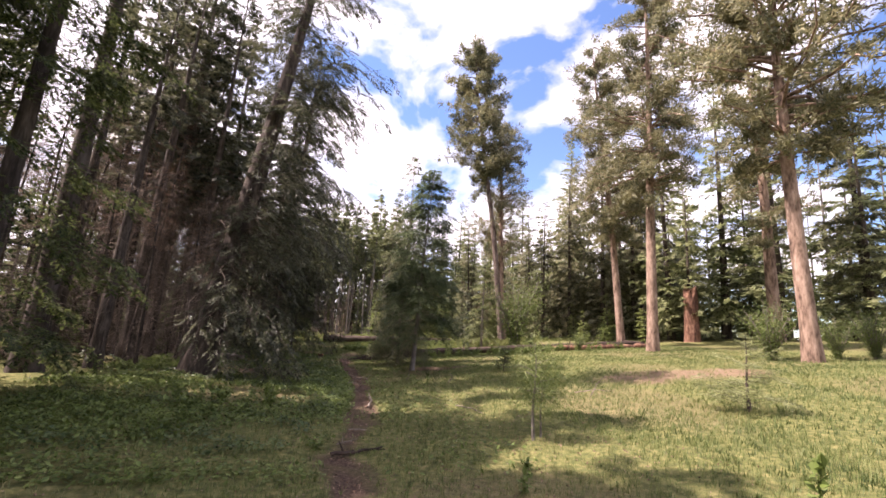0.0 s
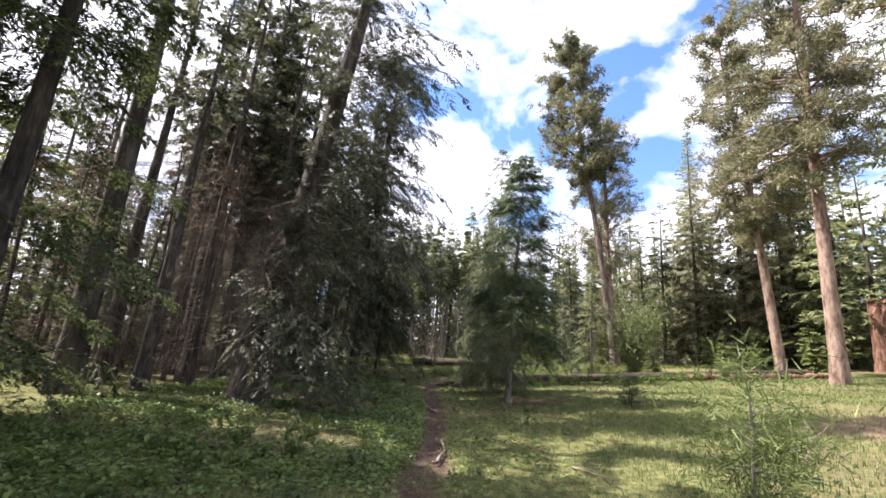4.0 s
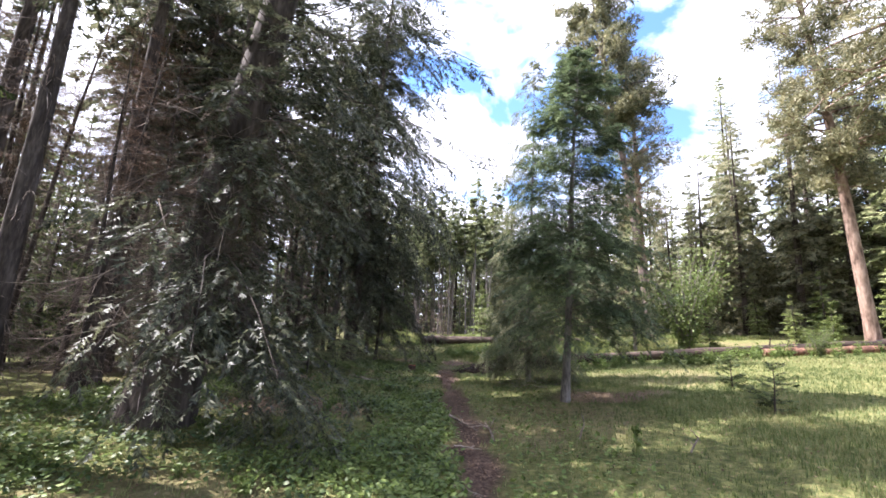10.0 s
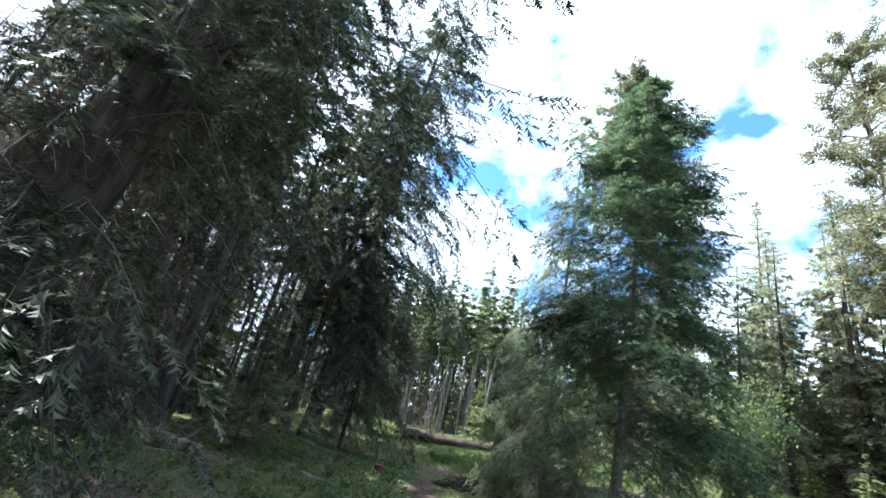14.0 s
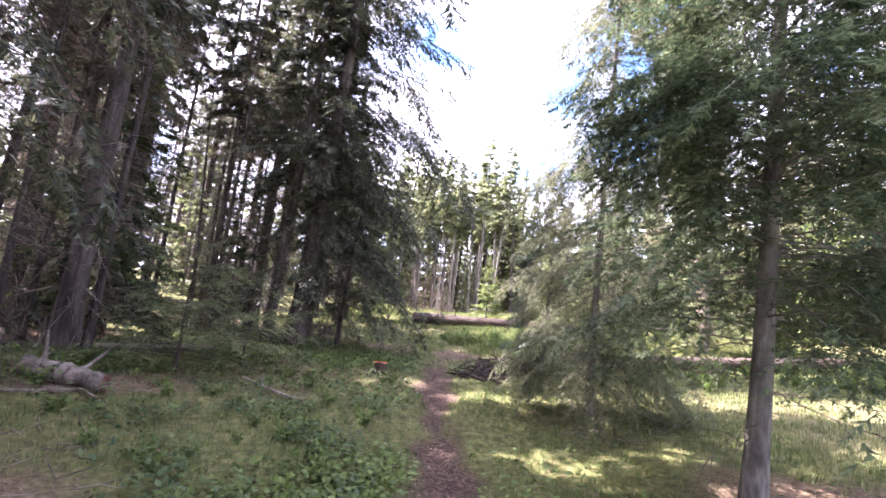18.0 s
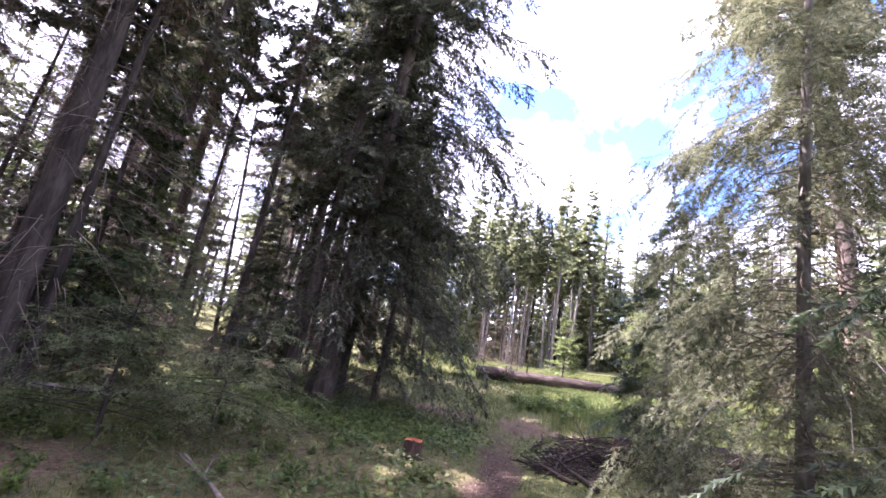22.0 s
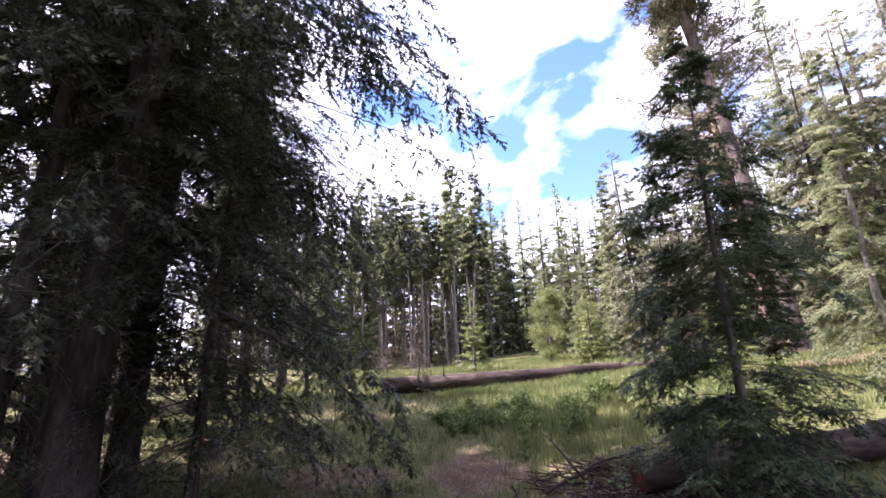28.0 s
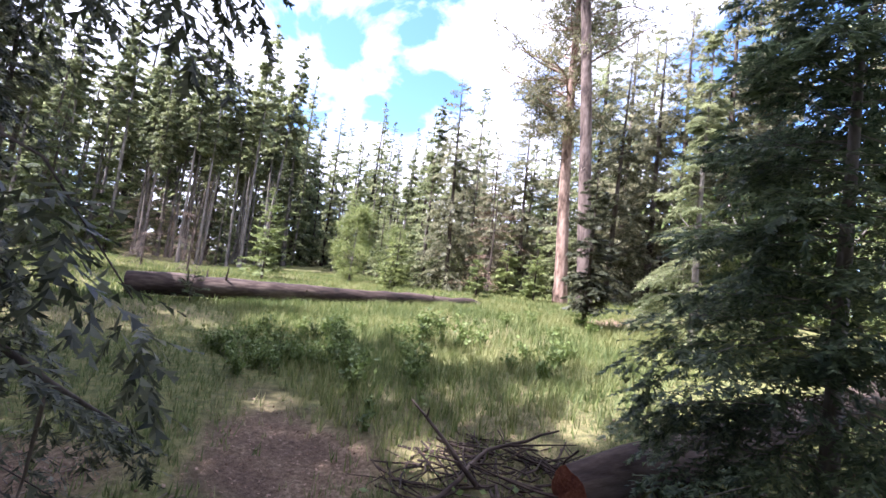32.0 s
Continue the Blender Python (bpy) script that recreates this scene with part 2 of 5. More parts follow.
def ground_material():
    m = bpy.data.materials.new("forest_floor")
    m.use_nodes = True
    n, l = m.node_tree.nodes, m.node_tree.links
    b = n["Principled BSDF"]
    b.inputs["Roughness"].default_value, b.inputs["Specular IOR Level"].default_value = 0.95, 0.1
    tc = n.new("ShaderNodeTexCoord")

    def tex(scale, detail=6):
        t = n.new("ShaderNodeTexNoise")
        t.inputs["Scale"].default_value, t.inputs["Detail"].default_value, t.inputs["Roughness"].default_value = scale, detail, 0.65
        l.new(tc.outputs["Object"], t.inputs["Vector"])
        return t.outputs["Fac"]

    def colours(fac, stops):
        r = n.new("ShaderNodeValToRGB")
        e = r.color_ramp.elements
        while len(e) < len(stops):
            e.new(0.5)
        for k, (p, c) in zip(e, stops):
            k.position, k.color = p, (*c, 1)
        l.new(fac, r.inputs["Fac"])
        return r.outputs["Color"]

    def mixed(fac, a, c):
        x = n.new("ShaderNodeMix")
        x.data_type = "RGBA"
        l.new(fac, x.inputs["Factor"])
        l.new(a, x.inputs["A"])
        l.new(c, x.inputs["B"])
        return x.outputs["Result"]

    def attr(name):
        a = n.new("ShaderNodeAttribute")
        a.attribute_name = name
        return a.outputs["Fac"]

    turf = colours(tex(9), [(0.3, (0.040, 0.056, 0.020)), (0.5, (0.118, 0.124, 0.044)), (0.7, (0.225, 0.202, 0.086))])
    litter = colours(tex(26), [(0.3, (0.065, 0.043, 0.028)), (0.5, (0.165, 0.115, 0.074)), (0.7, (0.30, 0.225, 0.15))])
    soil = colours(tex(22), [(0.3, (0.028, 0.018, 0.014)), (0.5, (0.080, 0.053, 0.039)), (0.72, (0.175, 0.125, 0.094))])
    out = mixed(attr("litter"), turf, litter)
    out = mixed(attr("trail"), out, soil)
    l.new(out, b.inputs["Base Color"])
    bp = n.new("ShaderNodeBump")
    bp.inputs["Strength"].default_value, bp.inputs["Distance"].default_value = 0.8, 0.04
    l.new(tex(30), bp.inputs["Height"])
    l.new(bp.outputs["Normal"], b.inputs["Normal"])
    return m


FLOOR = ground_material()


# ---------------------------------------------------------------- ground
def smooth(v, a, b):
    u = np.clip((np.asarray(v, float) - a) / (b - a), 0, 1)
    return u * u * (3 - 2 * u)


def height(x, y):
    """The lie of the land: level along the trail, rising across the clearing, with a low bank on the forest side."""
    x, y = np.asarray(x, float), np.asarray(y, float)
    base = np.interp(y, [0, 22, 24.5, 29, 35, 50, 90, 200], [0, 0, -.1, .05, .28, .3, .8, 2.0])
    over = np.clip(x - 1, 0, 29)
    ramp = 0.09 * over * over / (over + 1) * np.interp(y, [25, 45], [1, .75])
    bank = 0.12 * smooth(-x, 1.5, 5)
    rough = 0.025 * np.sin(2.1 * x + 1.3 * y) * np.cos(1.7 * y - 0.8 * x) + 0.012 * np.sin(5.3 * x - 2.2 * y)
    return base + ramp + bank + rough


def walk_x(y):
    """The line walked."""
    return np.interp(y, [0, 1.5, 3, 5, 5.8, 6.7, 7.7, 9.9, 11, 15.3, 17.2, 18.3, 20.4, 23], [0, .48, .58, .79, .66, .38, .26, .43, .5, .59, .43, .28, .17, .08])


def trail_x(y):
    return np.interp(y, [-6, 0, 6, 7.3, 9, 11.4, 14.2, 17.5, 20.7, 23, 25, 26.5, 28, 30], [0, .1, .3, .42, .7, .8, .78, .65, .5, .5, .55, .85, 1.0, .8])


def blotch(x, y, s, seed):
    """Cheap smooth noise, from -1 to 1."""
    r = np.random.RandomState(seed)
    out = 0
    for k in range(6):
        a, p, f = r.uniform(0, 6.28), r.uniform(0, 6.28), s * r.uniform(0.6, 1.8)
        out = out + np.sin(f * (x * math.cos(a) + y * math.sin(a)) + p)
    return out / 3.0


def trail_mask(x, y):
    x, y = np.asarray(x, float), np.asarray(y, float)
    half = np.interp(y, [-6, 4, 10, 16, 21, 24, 26, 27.5, 28.3, 29.5], [.20, .22, .22, .25, .24, .30, .42, .45, .3, .1])
    y = y + 0.5 * blotch(x, y, 2.2, 13) * smooth(y, 22, 25)
    d = np.abs(x - trail_x(y)) + (0.10 + 0.12 * smooth(y, 23.5, 26.5)) * blotch(x, y, 3.5, 3) + 0.07 * blotch(x, y, 9, 4)
    worn = 1 - 0.35 * smooth(-y, -10.5, -8.5) * smooth(blotch(x, y, 8, 19), -0.5, 0.6) - smooth(y, 23.5, 25.5) * (0.28 + 0.48 * smooth(blotch(x, y, 11, 17) + blotch(x, y, 4, 18), -0.6, 0.7))
    return worn * (1 - smooth(d, half * 0.5, half * 1.6)) * (1 - smooth(y, 27, 29)) * smooth(y, -8, -4)


LITTER_SPOTS = [(10.45, 11.66, 3.2, 1.3), (3.9, 17.03, 1.6, 0.7), (-4.17, 19.02, 1.6, 0.9), (14.85, 25.52, 2.2, 0.8), (2.2, 24.76, 1.0, 1.0), (12.33, 31.83, 2.5, 0.8), (-2.8, 15.53, 1.6, 1.1), (-7.2, 22.16, 2.4, 1.5), (-5.91, 28.07, 2.0, 1.2), (-8.55, 18.36, 1.6, 1.0), (-0.95, 26.75, 1.2, 0.7), (1.28, 26.56, 0.9, 0.9)]


def litter_mask(x, y):
    x, y = np.asarray(x, float), np.asarray(y, float)
    m = 0.35 * smooth(blotch(x, y, 0.9, 7), 0.1, 0.8)
    for a, b, rx, ry in LITTER_SPOTS:
        d = np.sqrt(((x - a) / rx) ** 2 + ((y - b) / ry) ** 2) + 0.25 * blotch(x, y, 2.5, 9)
        m = np.maximum(m, 0.95 * (1 - smooth(d, 0.55, 1.2)))
    return m


def build_ground():
    xs = np.unique(np.r_[np.linspace(-400, -40, 16), np.arange(-40, -8, 2.0), np.arange(-8, -2, 0.25), np.arange(-2, 4, 0.07), np.arange(4, 16, 0.3), np.arange(16, 40, 2), np.linspace(40, 400, 16)].round(3))
    ys = np.unique(np.r_[np.linspace(-200, -10, 12), np.arange(-10, 2, 1.0), np.arange(2, 30, 0.09), np.arange(30, 40, 0.4), np.arange(40, 90, 3), np.linspace(90, 500, 16)].round(3))
    gx, gy = np.meshgrid(xs, ys)
    x, y = gx.ravel(), gy.ravel()
    mask, brown = trail_mask(x, y), litter_mask(x, y)
    z = height(x, y) - 0.035 * mask + 0.012 * np.sin(17 * x + 9 * y) * np.sin(13 * y) * (np.abs(x) < 6)
    w, h = len(xs), len(ys)
    i = (np.arange(h - 1)[:, None] * w + np.arange(w - 1)[None]).ravel()
    me = bpy.data.meshes.new("ground")
    me.from_pydata(np.stack([x, y, z], 1).tolist(), [], np.stack([i, i + 1, i + 1 + w, i + w], 1).tolist())
    for name, v in (("trail", mask), ("litter", brown)):
        a = me.attributes.new(name, "FLOAT", "POINT")
        a.data.foreach_set("value", v.astype(np.float32))
    me.polygons.foreach_set("use_smooth", [True] * len(me.polygons))
    me.materials.append(FLOOR)
    return tagged(new("ground", me), "grassy forest floor with a narrow trodden dirt trail", "ground", kind="structure")


build_ground()


# ---------------------------------------------------------------- mesh tools
def tri_mesh(name, tris, material):
    """A mesh from an array (n, 3, 3) of loose triangles."""
    tris = np.asarray(tris, np.float32).reshape(-1, 3, 3)
    n = len(tris)
    me = bpy.data.meshes.new(name)
    me.vertices.add(3 * n)
    me.vertices.foreach_set("co", tris.ravel())
    me.loops.add(3 * n)
    me.loops.foreach_set("vertex_index", np.arange(3 * n, dtype=np.int32))
    me.polygons.add(n)
    me.polygons.foreach_set("loop_start", np.arange(0, 3 * n, 3, dtype=np.int32))
    me.update(calc_edges=True)
    me.materials.append(material)
    return me


def tubes(points, radii, sides):
    """Many tubes at once: points (b, k, 3), radii (b, k). Returns vertices and quads."""
    points, radii = np.asarray(points, float), np.asarray(radii, float)
    b, k, _ = points.shape
    way = np.gradient(points, axis=1)
    way /= np.linalg.norm(way, axis=2, keepdims=True) + 1e-9
    ref = np.where(np.abs(way[:, :1, 2:3]) > 0.9, [[[1.0, 0, 0]]], [[[0, 0, 1.0]]])
    u = np.cross(way, np.broadcast_to(ref, way.shape))
    u /= np.linalg.norm(u, axis=2, keepdims=True) + 1e-9
    v = np.cross(way, u)
    a = np.arange(sides) * 2 * math.pi / sides
    ring = u[:, :, None] * np.cos(a)[None, None, :, None] + v[:, :, None] * np.sin(a)[None, None, :, None]
    verts = (points[:, :, None] + ring * radii[:, :, None, None]).reshape(-1, 3)
    base = (np.arange(b)[:, None, None] * k + np.arange(k - 1)[None, :, None]) * sides
    s = np.arange(sides)[None, None]
    t = (s + 1) % sides
    quads = np.stack([base + s, base + t, base + sides + t, base + sides + s], -1).reshape(-1, 4)
    return verts, quads


def tube_mesh(name, points, radii, sides, material, smooth_on=True):
    verts, quads = tubes(points, radii, sides)
    me = bpy.data.meshes.new(name)
    n = len(quads)
    me.vertices.add(len(verts))
    me.vertices.foreach_set("co", verts.astype(np.float32).ravel())
    me.loops.add(4 * n)
    me.loops.foreach_set("vertex_index", quads.astype(np.int32).ravel())
    me.polygons.add(n)
    me.polygons.foreach_set("loop_start", np.arange(0, 4 * n, 4, dtype=np.int32))
    me.update(calc_edges=True)
    if smooth_on:
        me.polygons.foreach_set("use_smooth", [True] * n)
    me.materials.append(material)
    return me


def part(name, mesh, parent, label="", kind=""):
    ob = new(name, mesh)
    ob.parent = parent
    return tagged(ob, label, kind=kind)


def unit(v):
    return v / (np.linalg.norm(v, axis=-1, keepdims=True) + 1e-9)


# ---------------------------------------------------------------- trees
def trunk_line(rs, tall, lean, wobble, k=16):
    """The line of a trunk from its foot up, (k, 3)."""
    s = np.linspace(0, 1, k)
    p = np.stack([lean[0] * s, lean[1] * s, tall * s], 1)
    for c in range(2):
        p[:, c] += wobble * np.sin(s * rs.uniform(3, 6) + rs.uniform(0, 6)) * s * (1.2 - s)
    p[0, 2] -= 0.12
    return p


def feathers(rs, start, way, length, count, needle, width, flat, spread=0.95, share=1.0):
    """Needles in two rows along many twigs: (t, 3), (t, 3), (t,). Returns triangles."""
    t = len(start)
    u = (np.arange(count) + rs.rand(t, count)) / count
    side = unit(np.cross(way, np.array([0, 0, 1.0]) + rs.normal(0, 1 - flat, (t, 3))))
    sign = np.where(np.arange(count) % 2, 1.0, -1.0)[None, :, None]
    base = start[:, None] + way[:, None] * (u * length[:, None])[..., None]
    dirn = unit(way[:, None] * 0.75 + side[:, None] * sign * spread + rs.normal(0, 0.22, (t, count, 3)) + [0, 0, -0.08])
    share = np.broadcast_to(share, (t,))[:, None, None]
    nl = needle * share * rs.uniform(0.65, 1.15, (t, count, 1)) * (1.1 - 0.5 * u[..., None])
    half = way[:, None] * (width * share * 0.5)
    return np.stack([base - half, base + half, base + dirn * nl], 2).reshape(-1, 3, 3)


def sprays(rs, start, way, length, fan, needles, needle, width, share, at):
    """Flat fans: each twig carries side twiglets in one sagging plane, and these carry the needles."""
    t = len(start)
    u = 0.10 + 0.90 * (np.arange(fan) + rs.rand(t, fan)) / fan
    side = unit(np.cross(way, np.array([0, 0, 1.0]) + rs.normal(0, 0.22, (t, 3))))
    sign = np.where(np.arange(fan) % 2, 1.0, -1.0)[None, :, None]
    base = start[:, None] + way[:, None] * (u * length[:, None])[..., None]
    base[..., 2] -= 0.22 * length[:, None] * u ** 2
    out = unit(way[:, None] * (0.55 + 0.6 * u[..., None]) + side[:, None] * sign * (1.05 - 0.55 * u[..., None]) + rs.normal(0, 0.13, (t, fan, 3)) + [0, 0, -0.16])
    reach = (0.05 + 0.42 * length[:, None] * (1.15 - 0.8 * u)) * rs.uniform(0.6, 1.2, (t, fan))
    big = np.repeat(share, fan)
    tris = feathers(rs, base.reshape(-1, 3), out.reshape(-1, 3), reach.ravel(), needles, needle, width, 0.78, spread=0.68, share=0.6 + 0.4 * big)
    keep = np.full(len(tris), True) if at is None else ~on_trail(tris, at).any(1)
    return tris, keep


def branch_set(rs, line, zs, lengths, rise, droop, azim=None):
    """Curved limbs that leave a trunk: points (b, 6, 3) along each."""
    foot = np.stack([np.interp(zs, line[:, 2], line[:, c]) for c in range(3)], 1)
    az = rs.uniform(0, 2 * math.pi, len(zs)) if azim is None else azim
    out = np.stack([np.cos(az), np.sin(az), np.zeros(len(zs))], 1)
    s = np.linspace(0, 1, 6)[None, :, None]
    bend = np.clip(rs.normal(0, 0.10, (len(zs), 1, 3)), -0.16, 0.16)
    p = foot[:, None] + out[:, None] * lengths[:, None, None] * s
    p = p + np.array([0, 0, 1.0]) * (lengths * rise)[:, None, None] * s - np.array([0, 0, 1.0]) * (lengths * droop)[:, None, None] * s ** 2
    p = p + bend * lengths[:, None, None] * s ** 2
    p[:, 1:] += np.random.RandomState(len(zs)).normal(0, 0.022, (len(zs), 5, 3)) * lengths[:, None, None]
    return p


def along(points, s):
    """Places and ways on limbs (b, 6, 3) at shares s (b, t)."""
    k = points.shape[1] - 1
    f = np.clip(s, 0, 0.9999) * k
    i = f.astype(int)
    b = np.arange(len(points))[:, None]
    a, c = points[b, i], points[b, i + 1]
    return a + (c - a) * (f - i)[..., None], unit(c - a)


def on_trail(p, at):
    """Which places of a tree that stands at (x, y) would hang into the walked corridor."""
    x, y, z = p[..., 0] + at[0], p[..., 1] + at[1], p[..., 2] + float(height(*at))
    return (np.abs(x - walk_x(y)) < 1.0 + 0.5 * smooth(y, 21, 23)) & (y < 24.4) & (z < 3.0)


def crosses(p, at):
    """Which limbs (b, 6, 3) of a tree at (x, y) reach into or near the walked corridor."""
    q = np.concatenate([p, (p[:, 1:] + p[:, :-1]) / 2], 1)
    x, y, z = q[..., 0] + at[0], q[..., 1] + at[1], q[..., 2] + float(height(*at))
    return ((np.abs(x - walk_x(y)) < 1.2 + 0.6 * smooth(y, 20, 23)) & (y < 24.6) & (z < 3.2 + 0.8 * smooth(y, 20, 23))).any(1)


def conifer(name, label, seed, tall, girth, lean=(0, 0), wide=1.6, low=0.12, limbs=90, twigs=16, needles=14, needle=0.07, width=0.016,
            rise=0.25, droop=0.35, hang=0.25, twig=0.42, bias=1.1, split=False, power=0.75, leaves=None, bark=None, dead=0, dead_low=0.03, dead_long=1.0, wobble=0.08, tip_rise=0.5, category="tree", group="", sides=10, one_side=None, belly=0.0, at=None, wood=True, fan=0, clear=()):
    """A fir or spruce: a tapered trunk, curved limbs, feathered sprays, and bare dead limbs below."""
    leaves, bark = leaves or FIR, bark or BARK
    rs = np.random.RandomState(seed)
    root = new(name)
    tagged(root, label, category, group)
    line = trunk_line(rs, tall, lean, wobble)
    s = np.linspace(0, 1, len(line))
    r = girth / 2 * ((1 - s) ** 0.85 * 0.97 + 0.03) * (1 + 0.35 * np.exp(-s * tall / 0.35))
    part("trunk", tube_mesh("trunk", line[None], r[None], sides, bark), root)
    q = rs.rand(limbs) ** bias
    zs = tall * (low + (0.985 - low) * q)
    shape = (1 - q) ** power * (1 - belly * (1 - smooth(q, 0.0, 0.35)))
    lengths = np.minimum(wide * (shape * 0.94 + 0.06) * rs.uniform(0.62, 1.1, limbs), 0.92 * wide)
    az = None
    if one_side is not None:
        az = rs.uniform(0, 2 * math.pi, limbs)
        lengths = lengths * np.maximum(np.maximum(0.5 + 0.5 * np.cos(az - one_side), 0.8 * (1 - smooth(zs, 2.6, 4.2)) * smooth(np.cos(az - one_side + 0.9), -0.1, 0.6)), 0.62 * smooth(zs, 7.5, 10.5))
    for way, top in clear:
        lengths = np.where((zs < top) & (np.cos(az - way) > 0.1), 0.25 * lengths, lengths)
    up = rise + (tip_rise - rise) * q ** 2 + rs.normal(0, 0.08, limbs)
    if at is not None and az is None:
        az = rs.uniform(0, 2 * math.pi, limbs)
    seed2 = rs.randint(1 << 30)
    p = branch_set(np.random.RandomState(seed2), line, zs, lengths, up, droop * (1 - 0.6 * q), az)
    if at is not None:
        for _ in range(6):
            lengths = np.where(crosses(p, at), lengths * 0.72, lengths)
            p = branch_set(np.random.RandomState(seed2), line, zs, lengths, up, droop * (1 - 0.6 * q), az)
    rb = (0.003 + 0.0034 * lengths)[:, None] * np.linspace(1, 0.2, 6)[None]
    if wood and not split:
        part("branchwork", tube_mesh("branchwork", p[:, [0, 3, 5]], rb[:, [0, 3, 5]], 3, bark), root, kind="stuff")
    u = 0.12 + 0.88 * ((np.arange(twigs)[None] + rs.rand(limbs, twigs)) / twigs) ** (0.75 if fan else 1.0)
    place, way = along(p, u)
    side = unit(np.cross(way, [0, 0, 1.0])) * np.where(np.arange(twigs) % 2, 1.0, -1.0)[None, :, None]
    tw = unit(way * 0.75 + side * (1.15 - 0.7 * u[..., None]) + rs.normal(0, 0.18, (limbs, twigs, 3)) + [0, 0, -hang])
    tl = np.minimum(twig * lengths[:, None] * (1.05 - 0.62 * u), 0.75) * rs.uniform(0.6, 1.15, (limbs, twigs)) + 0.05
    ok = np.full(limbs * twigs, True) if at is None else ~(on_trail(place, at) | on_trail(place + tw * (tl[..., None] + needle), at)).ravel()
    whole = ok.reshape(limbs, twigs).mean(1) > 0.6
    ok &= np.repeat(whole, twigs)
    if fan:
        ok &= rs.rand(limbs * twigs) < np.repeat(np.clip(0.3 + 1.1 * lengths / wide, 0.45, 1.0), twigs)
    share = np.repeat(np.clip(1.6 * lengths / wide, 0.35, 1.0), twigs)[ok]
    if fan:
        tris, keep = sprays(rs, place.reshape(-1, 3)[ok], tw.reshape(-1, 3)[ok], tl.ravel()[ok], fan, needles, needle, width, share, at)
        owner = np.repeat(np.repeat(np.arange(limbs), twigs)[ok], fan * needles)[keep]
        tris = tris[keep]
    else:
        tris = feathers(rs, place.reshape(-1, 3)[ok], tw.reshape(-1, 3)[ok], tl.ravel()[ok], needles, needle, width, 0.6, share=share)
    if fan and split:
        edges = np.searchsorted(owner, np.arange(limbs + 1))
        for k in range(limbs):
            if edges[k + 1] > edges[k]:
                arm = part("limb", tube_mesh("limb", p[k][None], rb[k][None], 5, bark), root)
                part("foliage", tri_mesh("foliage", tris[edges[k]:edges[k + 1]], leaves), arm)
    else:
        part("crown", tri_mesh("crown", tris, leaves), root)
    if dead:
        dq = rs.rand(dead)
        dz = tall * (dead_low + (low + 0.25 - dead_low) * dq)
        dl = dead_long * rs.uniform(0.35, 1.0, dead)
        daz, drop, seed3 = rs.uniform(0, 6.283, dead), rs.uniform(0.1, 0.6, dead), rs.randint(1 << 30)
        lift = rs.normal(0.0, 0.15, dead)
        d = branch_set(np.random.RandomState(seed3), line, dz, dl, lift, drop, daz)
        if at is not None:
            for _ in range(6):
                dl = np.where(crosses(d, at), dl * 0.7, dl)
                d = branch_set(np.random.RandomState(seed3), line, dz, dl, lift, drop, daz)
        d = d + rs.normal(0, 0.035, d.shape) * dl[:, None, None] * np.array([0, 1, 1, 1, 1, 1.0])[None, :, None]
        dr = (0.003 + 0.005 * dl)[:, None] * np.linspace(1, 0.25, 6)[None]
        v = (np.arange(4)[None] + 0.5 + rs.rand(dead, 4)) / 5
        tp, tw2 = along(d, v)
        td = unit(tw2 + rs.normal(0, 0.6, tp.shape) + [0, 0, -0.25])
        ln = dl[:, None] * rs.uniform(0.15, 0.45, (dead, 4))
        ends = tp[:, :, None] + td[:, :, None] * (np.linspace(0, 1, 6)[None, None, :, None] * ln[..., None, None]) + np.array([0, 0, -0.12]) * (np.linspace(0, 1, 6) ** 2)[None, None, :, None]
        allp = np.concatenate([d, ends.reshape(-1, 6, 3)])
        allr = np.concatenate([dr, np.broadcast_to(np.linspace(0.005, 0.0015, 6), (dead * 4, 6))])
        if split:
            for a, c, e in zip(d, dr, ends):
                part("dead_limb", tube_mesh("dead_limb", np.concatenate([a[None], e]), np.concatenate([c[None], np.broadcast_to(np.linspace(0.005, 0.0015, 6), (4, 6))]), 3, DEAD), root, "bare grey-brown dead limb")
        else:
            pick = [0, 2, 5]
            part("dead_branchwork", tube_mesh("dead_branchwork", allp[:, pick], allr[:, pick], 3, DEAD), root, "bare grey-brown dead limbs", "stuff")
    return root


